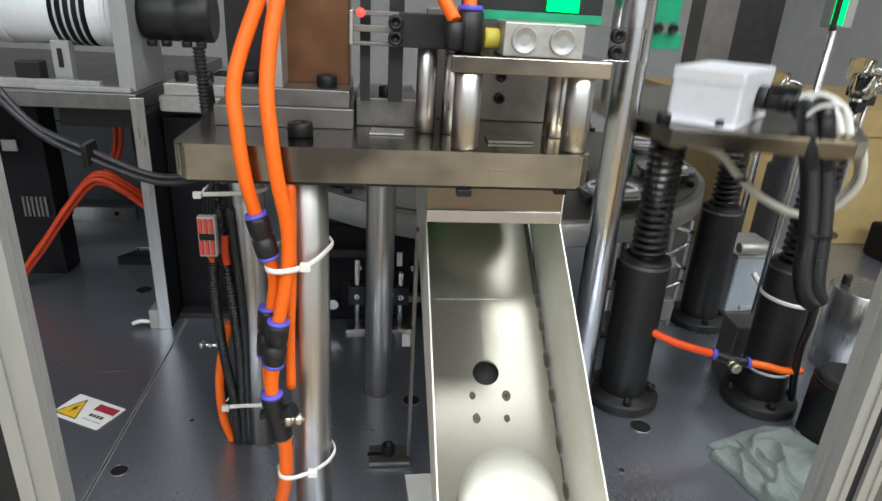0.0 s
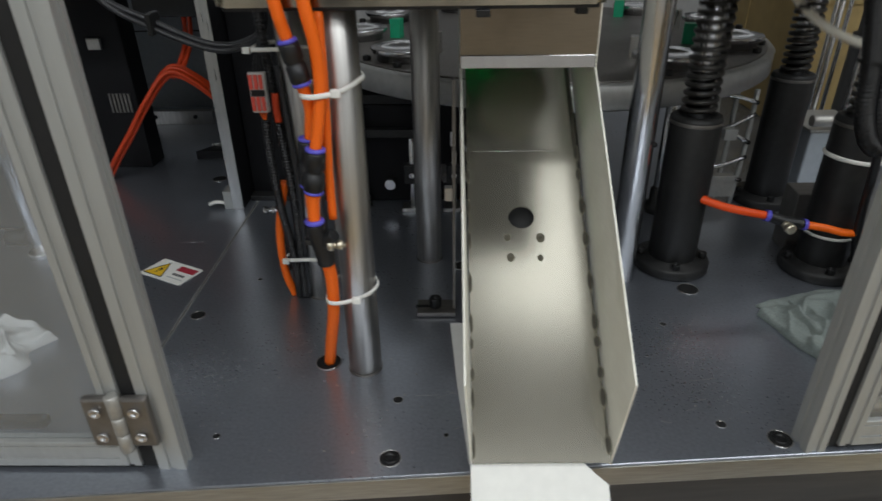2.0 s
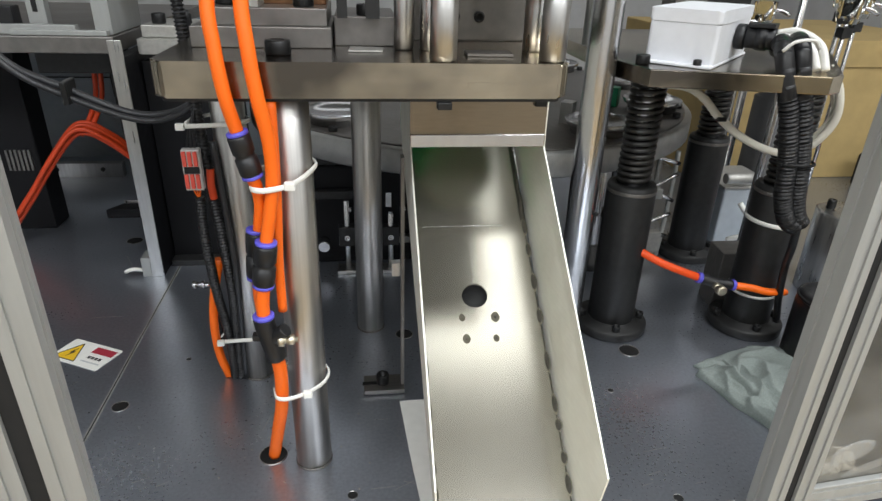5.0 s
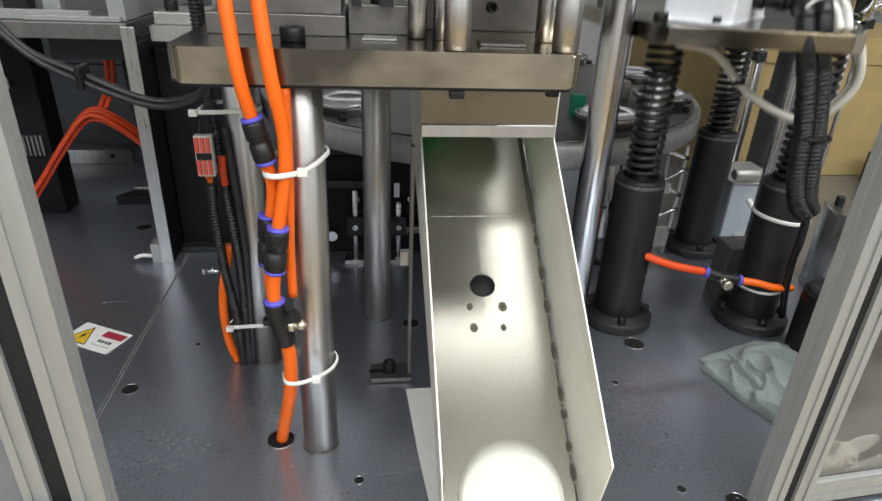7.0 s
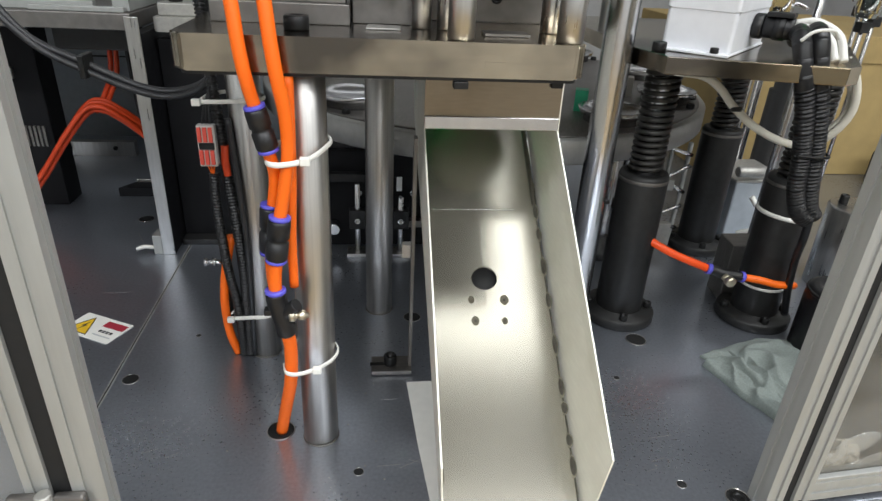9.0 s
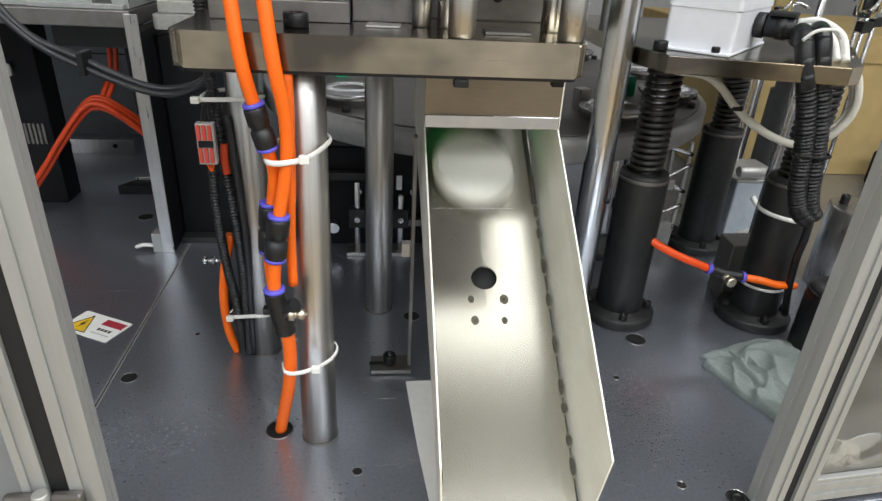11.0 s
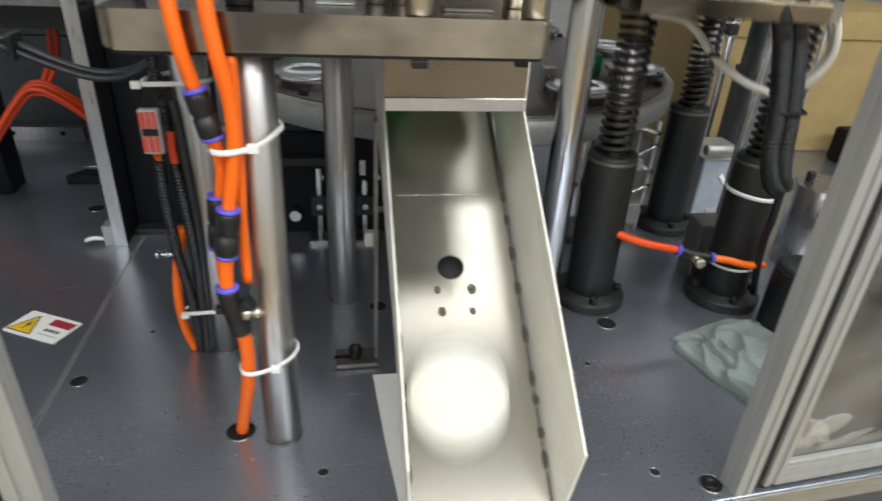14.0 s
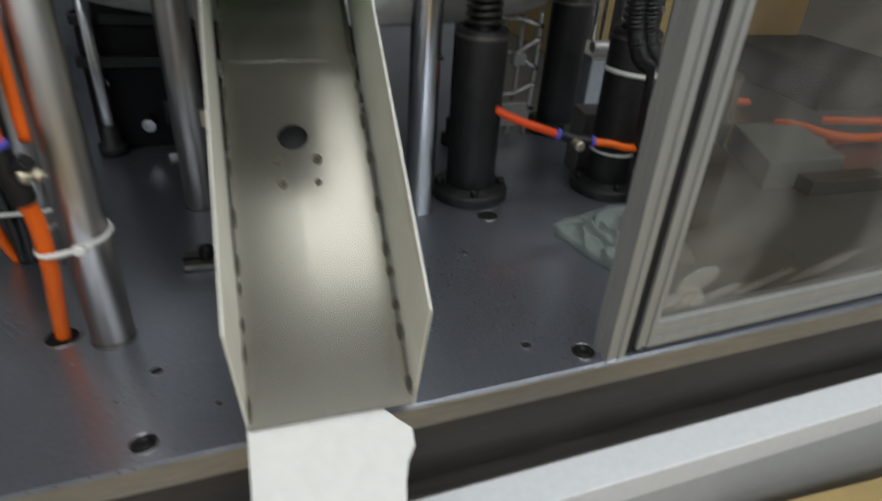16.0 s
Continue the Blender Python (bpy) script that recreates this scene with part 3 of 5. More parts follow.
    part("release_ring", rod(0.0115, 0.621, 0.626, (0.058, 0.42, 0), seg=24), "violet", el, "violet release ring")
    part("side_body", rod(0.009, 0.588, 0.612, (0.044, 0.412, 0), seg=20), "black_plastic", el)
    for pts in (((0.058, 0.42, 0.62), (0.056, 0.43, 0.65), (0.04, 0.44, 0.70)), ((0.044, 0.412, 0.612), (0.030, 0.43, 0.64), (0.01, 0.44, 0.70))):
        solid("air_hose", sweep(pts, 0.006), "orange", "short orange air hose into the elbow fitting", "air hose", "orange air hoses")
    sc = thing("slot_clamp", "clear slotted clamp strip with two screws", "clamp")
    part("strip", box(0.172, 0.232, 0.44, 0.446, 0.583, 0.614, 0.001), "clear", sc, "clear plastic strip")
    for z in (0.591, 0.606):
        part("screw", screw(bmesh.new(), 0.203, 0.439, z, 0.007, -0.008, "y"), "black_bolt", sc, "black socket screw")
    lamp = thing("green_indicator", "lit green machine indicator in a dark housing", "indicator")
    part("housing", box(0.06, 0.19, 0.452, 0.50, 0.614, 0.64, 0.001), "black_metal", lamp)
    part("lens", box(0.135, 0.165, 0.446, 0.4518, 0.624, 0.645), "green_led", lamp, "glowing green lens")
    part("strip", box(0.062, 0.188, 0.444, 0.4518, 0.6145, 0.6225), "green_cast", lamp, "green tinted strip")
    bp = thing("back_plate", "grey steel back plate with four screws", "panel")
    part("plate", box(0.03, 0.20, 0.545, 0.553, 0.5025, 0.62, 0.001), "block", bp)
    for x in (0.088, 0.116):
        for z in (0.528, 0.552):
            part("screw", screw(bmesh.new(), x, 0.5445, z, 0.006, -0.005, "y"), "black_bolt", bp, "black socket screw")


# ---- the discharge chute and what slides down it ----
SLOPE = 0.712


def slide_z(y, x=0.2):
    """The slide's surface; its sheet is slightly bent along the middle."""
    return 0.023 + SLOPE * (y - 0.237) - 0.028 * max(0.0, 0.118 - x)


def chute():
    c = thing("discharge_chute", "welded stainless discharge chute with two side walls", "chute")
    # floor of the slide with a round hole near its middle
    bm = bmesh.new()
    hx, hy, hr, n = 0.118, 0.485, 0.0165, 32
    x0, x1, y0, y1 = 0.049, 0.199, 0.238, 0.725
    for dz, flip in ((0.0, False), (-0.002, True)):
        inner = [bm.verts.new((hx + hr * math.cos(2 * math.pi * k / n), hy + hr * 0.82 * math.sin(2 * math.pi * k / n), 0)) for k in range(n)]
        outer = []
        for k in range(n):
            dx, dy = math.cos(2 * math.pi * k / n), math.sin(2 * math.pi * k / n)
            s = min(0.06 / max(abs(dx), 1e-6), 0.06 / max(abs(dy), 1e-6))
            outer.append(bm.verts.new((hx + dx * s, hy + dy * s, 0)))
        for k in range(n):
            q = (inner[k], outer[k], outer[(k + 1) % n], inner[(k + 1) % n])
            bm.faces.new(q[::-1] if flip else q)
        xs, ys = (x0, hx - 0.06, hx, hx + 0.06, x1), (y0, hy - 0.06, hy + 0.06, y1)
        for i in range(4):
            for j in range(3):
                if (i, j) not in ((1, 1), (2, 1)):
                    q = [bm.verts.new(p) for p in ((xs[i], ys[j], 0), (xs[i + 1], ys[j], 0), (xs[i + 1], ys[j + 1], 0), (xs[i], ys[j + 1], 0))]
                    bm.faces.new(q[::-1] if flip else q)
        for v in bm.verts:
            if v.co.z == 0:
                v.co.z = slide_z(v.co.y, v.co.x) + dz
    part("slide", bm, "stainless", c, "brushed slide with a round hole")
    # dark disc, added as the shade inside the hole
    bm = lathe([(0.021, -0.0005), (0.021, 0.0005), (0, 0.0005)], 24)
    bmesh.ops.transform(bm, matrix=Matrix.Translation((hx, hy, slide_z(hy) - 0.006)) @ Matrix.Rotation(math.atan(SLOPE), 4, "X"), verts=bm.verts)
    part("hole_shade", bm, "dark_hole", c, "dark disc standing for the shade in the hole")

    def wall(x, t, lean):
        yz = [(0.243, 0.014), (0.231, 0.136), (0.549, 0.375), (0.549, 0.469), (0.727, 0.469), (0.727, 0.355)]
        bm = bmesh.new()
        a = [bm.verts.new((x + lean * (z - slide_z(y)) / 0.11 if y < 0.5 else x + lean, y, z)) for y, z in yz]
        b = [bm.verts.new((v.co.x + t, v.co.y, v.co.z)) for v in a]
        bm.faces.new(a)
        bm.faces.new(b[::-1])
        for k in range(len(a)):
            bm.faces.new((a[k], b[k], b[(k + 1) % len(a)], a[(k + 1) % len(a)]))
        return bm
    part("side_wall", wall(0.2005, 0.0018, 0.0075), "lit_side_sheet", c, "folded side wall")
    part("side_wall", wall(0.0465, 0.0018, -0.007), "lit_side_sheet", c, "folded side wall")
    part("front_panel", box(0.0395, 0.208, 0.5485, 0.5505, 0.381, 0.466), "shaded_panel_sheet", c, "upright front panel, its brown reflection put into the colour")
    part("hem", box(0.0395, 0.208, 0.5455, 0.5483, 0.376, 0.392, 0.001), "chrome", c, "shiny folded lower hem")
    part("crease", rod(0.0004, 0.058, 0.168, (0, 0.569, slide_z(0.569)), "x", 8), "chrome", c, "faint pressed crease across the slide")
    part("back_panel", box(0.0395, 0.208, 0.727, 0.729, 0.355, 0.4695), "stainless", c)
    # unseen emitter, added to throw the green streak on the slide's top
    part("green_glow_source", box(0.058, 0.088, 0.7225, 0.7265, 0.405, 0.422, 0.001), "green_glow_source", c, "unseen green light added in the duct")
    rng = random.Random(4)
    # weld spots along both folds
    for y in (0.64, 0.60, 0.565, 0.536, 0.497, 0.458, 0.41, 0.367, 0.347, 0.317, 0.294, 0.252):
        for x, s in ((0.1975, 1.3), (0.0505, 0.8)):
            small = 0.55 if y in (0.347, 0.317) else 1.0
            ln, wd = rng.uniform(0.0105, 0.0155) * small, rng.uniform(0.0036, 0.0046) * s * 0.8
            for name, mat, k, h, lab in (("weld_halo", "weld_halo", 1.0, 0.0004, "straw-coloured heat tint"), ("weld_spot", "weld", 0.8, 0.0008, "dark burnt weld spot")):
                bm = bmesh.new()
                n = 18
                rim = [bm.verts.new((wd * k * math.sin(2 * math.pi * q / n) * abs(math.sin(2 * math.pi * q / n)) ** 0.35, ln * k * math.cos(2 * math.pi * q / n), 0)) for q in range(n)]
                mid = bm.verts.new((0, 0, h))
                for q in range(n):
                    bm.faces.new((rim[q], rim[(q + 1) % n], mid))
                bm.faces.new(rim[::-1])
                bmesh.ops.transform(bm, matrix=Matrix.Translation((x, y, slide_z(y, x) + 0.0012 + (0.0003 if k < 1 else 0))) @ Matrix.Rotation(math.atan(SLOPE), 4, "X") @ Matrix.Rotation(radians(-25 if x > 0.1 else 25), 4, "Y"), verts=bm.verts)
                part(name, bm, mat, c, lab)
    bm = bmesh.new()
    sweep([(0.1975, y, slide_z(y) + 0.0002) for y in (0.715, 0.64, 0.575)], 0.0034, 8, 2, bm)
    part("weld_seam", bm, "weld", c, "dark weld seam in the upper corner")
    bm = bmesh.new()
    sweep([(0.1978, y, slide_z(y) + 0.0003) for y in (0.575, 0.40, 0.245)], 0.0008, 6, 2, bm)
    part("weld_seam", bm, "weld", c, "thin seam along the fold")
    for x, y, r in ((0.099, 0.461, 0.0042), (0.141, 0.460, 0.0058), (0.102, 0.438, 0.0052), (0.139, 0.437, 0.004)):
        turn = Matrix.Translation((x, y, slide_z(y, x) + 0.0003)) @ Matrix.Rotation(math.atan(SLOPE), 4, "X") @ Matrix.Diagonal((r * 0.95, r * 1.2, 0.0004, 1))
        part("stud_mark", moved(lathe([(1.0, 0), (0.9, 1.0), (0.66, 1.0), (0.6, 0.4), (0, 0.4)], 18), turn), "stud", c, "brownish stud weld mark")
        part("stud_core", moved(lathe([(0.34, 0.3), (0.3, 1.1), (0, 1.2)], 12), turn), "weld", c, "dark burnt middle")
    # strut and foot with its screw
    strut = part("strut", box(0.029, 0.0335, 0.556, 0.572, 0.0095, 0.36), "block", c, "thin flat strut")
    part("foot", box(-0.026, 0.0335, 0.545, 0.583, 0.0015, 0.009, 0.001), "block", c, "slotted foot plate")
    part("foot_slot", box(-0.028, -0.006, 0.560, 0.567, 0.0085, 0.0096), "dark_hole", c)
    part("foot_screw", screw(bmesh.new(), 0.002, 0.564, 0.009, 0.0095, 0.016), "black_bolt", c, "black socket screw on the foot")
    part("bracket", box(0.018, 0.031, 0.58, 0.592, 0.18, 0.20), "satin", c)


def paper_guide():
    p = thing("card_guide", "white card folded under the chute outlet", "card")
    # sheet that carries on below the outlet, with a notched edge
    pts = [(0.047, 0.243), (0.047, -0.02), (0.172, -0.02), (0.175, 0.10), (0.177, 0.165), (0.180, 0.180), (0.185, 0.195), (0.194, 0.207), (0.1945, 0.221), (0.182, 0.231), (0.169, 0.243)]
    bm = bmesh.new()
    for dz, flip in ((0.0, False), (-0.0012, True)):
        vs = [bm.verts.new((x, y, 0.0195 + 0.52 * (y - 0.243) + dz)) for x, y in pts]
        bm.faces.new(vs[::-1] if flip else vs)
    part("sheet", bm, "paper", p)
    bm = bmesh.new()
    q = [(0.025, 0.527, 0.0012), (0.033, 0.40, 0.0012), (0.046, 0.255, 0.0012), (0.15, 0.255, 0.0012), (0.13, 0.53, 0.0012)]
    a = [bm.verts.new(v) for v in q]
    bm.faces.new(a)
    b = [bm.verts.new((x, y, z + 0.0012)) for x, y, z in q]
    bm.faces.new(b[::-1])
    for k in range(5):
        bm.faces.new((a[k], b[k], b[(k + 1) % 5], a[(k + 1) % 5]))
    part("lower_sheet", bm, "paper", p)


def pad_mesh():
    """A shallow round moulded pad with a soft rim."""
    prof = [(0.0, -0.001), (0.040, -0.0005), (0.0525, 0.0005), (0.0560, 0.0030), (0.0570, 0.0075), (0.0562, 0.0130), (0.0540, 0.0165), (0.0505, 0.0182), (0.030, 0.0186), (0.0, 0.0186)]
    return lathe(prof, 40)


DROPS = (-0.303, 1.083, 2.637, 4.02, 5.38, 6.65, 8.225, 9.60, 10.88, 12.175, 13.69, 15.116)
LANES = (0.128, 0.118, 0.101, 0.120, 0.112, 0.120, 0.100, 0.118, 0.110, 0.120, 0.107, 0.138)
PADS = []


def pads():
    first = solid("moulded_pad", pad_mesh(), "pad", "white round moulded fibre pad sliding down the chute", "pad", "moulded pads")
    part("rim", lathe([(0.0485, 0.0180), (0.0500, 0.0192), (0.0520, 0.0188), (0.0535, 0.0166)], 40), "pad", first, "softly raised rim")
    PADS.append(first)
    for k in DROPS[1:]:
        PADS.append(copy_thing(first, Matrix()))

# ---- hoses, cables and fittings round the columns ----


def union(name, a, b, r=0.0105):
    """A straight push-in union between two points, with violet rings."""
    a, b = Vector(a), Vector(b)
    d = (b - a).normalized()
    u = thing(name, "black push-in hose union with violet rings", "air fitting", group="hose unions")
    L = (b - a).length
    turn = Matrix.Translation(a) @ d.to_track_quat("Z", "Y").to_matrix().to_4x4()
    bm = lathe([(r * 0.9, 0.004), (r, 0.006), (r, L * 0.44), (r * 0.86, L * 0.46), (r * 0.86, L * 0.54), (r, L * 0.56), (r, L - 0.006), (r * 0.9, L - 0.004)], 24)
    bmesh.ops.transform(bm, matrix=turn, verts=bm.verts)
    part("body", bm, "black_plastic", u)
    for z0 in (0.0, L - 0.0045):
        bm = lathe([(r * 0.75, z0), (r * 0.95, z0 + 0.0008), (r * 0.95, z0 + 0.0036), (r * 0.75, z0 + 0.0045)], 24)
        bmesh.ops.transform(bm, matrix=turn, verts=bm.verts)
        part("release_ring", bm, "violet", u, "violet release ring")
    return u


def tie(pts, head, r=0.0013):
    t = thing("cable_tie", "white nylon cable tie pulled round the column", "cable tie", group="cable ties")
    part("strap", sweep(pts, r, 8, 6, flat=2.2), "nylon", t)
    x, y, z = head
    part("head", box(x - 0.005, x + 0.005, y - 0.004, y + 0.003, z - 0.004, z + 0.004, 0.001), "nylon", t)


def hoses():
    g = "orange air hoses"
    lab = "orange air hose running down the front column"
    solid("air_hose", sweep([(-0.085, 0.40, 0.70), (-0.120, 0.385, 0.62), (-0.140, 0.372, 0.56), (-0.139, 0.366, 0.516), (-0.135, 0.367, 0.474), (-0.130, 0.377, 0.440)], 0.0062), "orange", lab, "air hose", g)
    union("hose_union", (-0.131, 0.377, 0.443), (-0.121, 0.380, 0.397))
    solid("air_hose", sweep([(-0.122, 0.380, 0.400), (-0.119, 0.390, 0.37), (-0.124, 0.396, 0.335)], 0.0062), "orange", lab, "air hose", g)
    union("hose_union", (-0.127, 0.398, 0.338), (-0.132, 0.398, 0.280))
    solid("air_hose", sweep([(-0.131, 0.398, 0.282), (-0.131, 0.398, 0.25), (-0.125, 0.396, 0.215)], 0.0062), "orange", lab, "air hose", g)
    solid("air_hose", sweep([(-0.080, 0.40, 0.70), (-0.105, 0.385, 0.62), (-0.114, 0.372, 0.56), (-0.112, 0.366, 0.517), (-0.108, 0.366, 0.475), (-0.103, 0.374, 0.432), (-0.104, 0.379, 0.393), (-0.110, 0.380, 0.358), (-0.116, 0.380, 0.328)], 0.0064), "orange", lab, "air hose", g)
    union("hose_union", (-0.1155, 0.380, 0.332), (-0.123, 0.380, 0.280), 0.0115)
    solid("air_hose", sweep([(-0.122, 0.380, 0.284), (-0.1255, 0.380, 0.262), (-0.126, 0.380, 0.24)], 0.0070), "orange", lab, "air hose", g)
    solid("air_hose", sweep([(-0.101, 0.3935, 0.466), (-0.102, 0.3925, 0.41), (-0.104, 0.394, 0.36), (-0.108, 0.399, 0.30), (-0.109, 0.400, 0.24)], 0.005), "orange", lab, "air hose", g)
    v = thing("flow_valve", "black flow control valve with a bright adjusting screw", "valve")
    part("release_ring", rod(0.0112, 0.243, 0.2485, (-0.126, 0.380, 0), seg=24), "violet", v, "violet release ring")
    part("body", sweep([(-0.126, 0.380, 0.243), (-0.125, 0.380, 0.232), (-0.119, 0.381, 0.205), (-0.118, 0.383, 0.192)], 0.0108, 20), "black_plastic", v)
    part("arm", sweep([(-0.124, 0.379, 0.212), (-0.115, 0.377, 0.222), (-0.104, 0.374, 0.232)], 0.0075, 14), "black_plastic", v)
    part("tab", box(-0.139, -0.125, 0.374, 0.384, 0.218, 0.225, 0.001), "black_plastic", v)
    k = part("adjuster", lathe([(0.0052, 0), (0.0078, 0.001), (0.0078, 0.006), (0.0046, 0.0075), (0.0046, 0.010), (0.0062, 0.0105), (0.0062, 0.0165), (0.0035, 0.018), (0.0035, 0.021)], 6, (-0.113, 0.374, 0.219), "x"), "brass", v, "bright adjusting screw with lock nut")
    solid("air_hose", sweep([(-0.118, 0.383, 0.196), (-0.116, 0.389, 0.165), (-0.120, 0.398, 0.114), (-0.131, 0.416, 0.058), (-0.142, 0.436, 0.003)], 0.0075), "orange", "orange air hose going down through a table hole", "air hose", g)
    # ties round the front column
    for z, dz, y0 in ((0.388, 0.006, 0.371), (0.136, 0.0, 0.381)):
        ring = [(-0.127, y0 + 0.02, z - 0.002), (-0.122, y0 + 0.002, z), (-0.108, y0 - 0.001, z), (-0.086, y0 + 0.010, z + dz * 0.3), (-0.070, 0.409, z + dz), (-0.0665, 0.428, z + dz + 0.003), (-0.085, 0.452, z + dz + 0.003), (-0.112, 0.448, z + 0.002), (-0.128, 0.42, z)]
        tie(ring, (-0.088, y0 + 0.006, z + dz * 0.3))
    tie([(-0.232, 0.575, 0.396), (-0.20, 0.583, 0.395), (-0.172, 0.592, 0.395), (-0.160, 0.615, 0.395), (-0.19, 0.643, 0.396), (-0.225, 0.62, 0.396), (-0.232, 0.59, 0.396)], (-0.234, 0.573, 0.396))
    tie([(-0.226, 0.585, 0.080), (-0.20, 0.590, 0.078), (-0.178, 0.593, 0.077), (-0.162, 0.612, 0.077), (-0.185, 0.642, 0.078), (-0.22, 0.625, 0.079), (-0.229, 0.60, 0.080)], (-0.227, 0.583, 0.080))
    # conduits by the rear column
    gc = "black cable conduits"
    solid("cable_conduit", sweep([(-0.235, 0.64, 0.56), (-0.228, 0.625, 0.47), (-0.223, 0.612, 0.415), (-0.2185, 0.605, 0.369), (-0.214, 0.603, 0.293), (-0.206, 0.602, 0.166), (-0.208, 0.604, 0.08), (-0.210, 0.606, 0.002)], 0.0068, 14, 6, None, 0.0009, 0.0045), "black_plastic", "black corrugated cable conduit beside the column", "conduit", gc)
    solid("cable_conduit", sweep([(-0.228, 0.592, 0.300), (-0.230, 0.594, 0.25), (-0.227, 0.597, 0.166), (-0.220, 0.60, 0.10), (-0.2175, 0.60, 0.05), (-0.219, 0.606, 0.002)], 0.0058, 14, 6, None, 0.0009, 0.0045), "black_plastic", "thin black corrugated conduit below a wire connector", "conduit", gc)
    solid("cable", sweep([(-0.205, 0.60, 0.37), (-0.200, 0.596, 0.30), (-0.196, 0.595, 0.2), (-0.199, 0.60, 0.1), (-0.203, 0.604, 0.002)], 0.0042), "grey_cable", "dark cable tied beside the column", "cable", gc)
    solid("air_hose", sweep([(-0.220, 0.612, 0.20), (-0.234, 0.608, 0.14), (-0.239, 0.606, 0.09), (-0.237, 0.608, 0.04), (-0.229, 0.612, 0.002)], 0.0062), "orange", "orange air hose looping into the table beside conduits", "air hose", g)
    solid("air_hose", sweep([(-0.212, 0.598, 0.335), (-0.213, 0.596, 0.315), (-0.212, 0.597, 0.295)], 0.005), "red_tube", "short red sleeve behind the wire connector", "air hose", g)
    w = thing("wire_connector", "grey lever wire connector with red levers", "connector")
    part("body", box(-0.240, -0.218, 0.578, 0.590, 0.313, 0.366, 0.0015), "terminal_grey", w)
    for z0, z1 in ((0.316, 0.335), (0.345, 0.364)):
        for x in (-0.2365, -0.2298, -0.2231):
            part("lever", box(x - 0.0024, x + 0.0024, 0.5755, 0.5785, z0, z1, 0.0008), "terminal_red", w, "red lever")
    part("window", box(-0.238, -0.220, 0.5762, 0.5785, 0.336, 0.344), "dark_hole", w)
    for x in (-0.234, -0.229, -0.224):
        part("wire", sweep([(x, 0.586, 0.316), (x * 0.5 - 0.1145, 0.589, 0.305), (-0.229, 0.592, 0.295)], 0.0011, 6, 3), "orange", w, "thin wire")
        part("wire", sweep([(x, 0.586, 0.364), (x * 0.6 - 0.09, 0.59, 0.385), (-0.222, 0.598, 0.41)], 0.0011, 6, 3), "black_plastic", w, "thin wire")
    b = thing("table_bolt", "bright bolt with nut beside the conduits", "bolt")
    part("shank", rod(0.004, -0.286, -0.258, (0, 0.70, 0.112), "x", 12), "chrome", b)
    part("head", lathe([(0.0075, -0.287), (0.0075, -0.281)], 6, (0, 0.70, 0.112), "x"), "chrome", b)
    part("nut", lathe([(0.0075, -0.274), (0.0075, -0.268)], 6, (0, 0.70, 0.112), "x"), "chrome", b)
    part("bracket", box(-0.2578, -0.253, 0.69, 0.71, 0.0, 0.125, 0.001), "black_metal", b)


def sign():
    a, b, c, d = Vector((-0.502, 0.734, 0)), Vector((-0.411, 0.691, 0)), Vector((-0.429, 0.640, 0)), Vector((-0.512, 0.684, 0))
    o = (a + b + c + d) / 4
    ux = ((b - a) + (c - d)).normalized()
    ang = math.degrees(math.atan2(ux.y, ux.x))
    s = thing("warning_sign", "white warning sticker with yellow triangle and red bar", "sign", (o.x, o.y, 0.0))
    s.rotation_euler = (0, 0, radians(ang))
    part("card", prism(rounded(-0.048, 0.048, -0.028, 0.028, 0.003, 3), 0.0004, 0.0012), "paper", s)
    part("triangle", prism([(-0.044, -0.021), (-0.003, -0.021), (-0.0235, 0.018)], 0.0012, 0.0016), "sign_yellow", s, "yellow triangle with a dark border")
    bm = bmesh.new()
    for p, q in (((-0.045, -0.022), (-0.002, -0.022)), ((-0.002, -0.022), (-0.0235, 0.020)), ((-0.0235, 0.020), (-0.045, -0.022))):
        p, q = Vector((*p, 0.0015)), Vector((*q, 0.0015))
        sweep([p, q], 0.0008, 6, 1, bm)
    part("border", bm, "sign_black", s)
    part("bolt_mark", prism([(-0.022, 0.008), (-0.027, -0.006), (-0.0235, -0.005), (-0.025, -0.016), (-0.019, -0.001), (-0.0225, -0.002)], 0.0016, 0.002), "sign_black", s)
    part("red_bar", prism([(0.004, 0.006), (0.044, 0.006), (0.044, 0.021), (0.004, 0.021)], 0.0012, 0.0016), "sign_red", s)
    for k, (x0, x1) in enumerate(((0.009, 0.014), (0.016, 0.021), (0.023, 0.028), (0.030, 0.035))):
        part("text_bar", prism([(x0, -0.008), (x1, -0.008), (x1, -0.002), (x0, -0.002)], 0.0012, 0.0015), "sign_black", s)
    part("text_bar", prism([(0.006, -0.017), (0.041, -0.017), (0.041, -0.0145), (0.006, -0.0145)], 0.0012, 0.0015), "cabinet_grey", s)


# ---- the spring press with its lifting plate ----
SPRINGS = []
LIFTED = []
CONDUIT = []
SWING = []
COLS = ((0.411, 0.708), (0.658, 0.690), (0.692, 0.982))
LIFT = 0.064


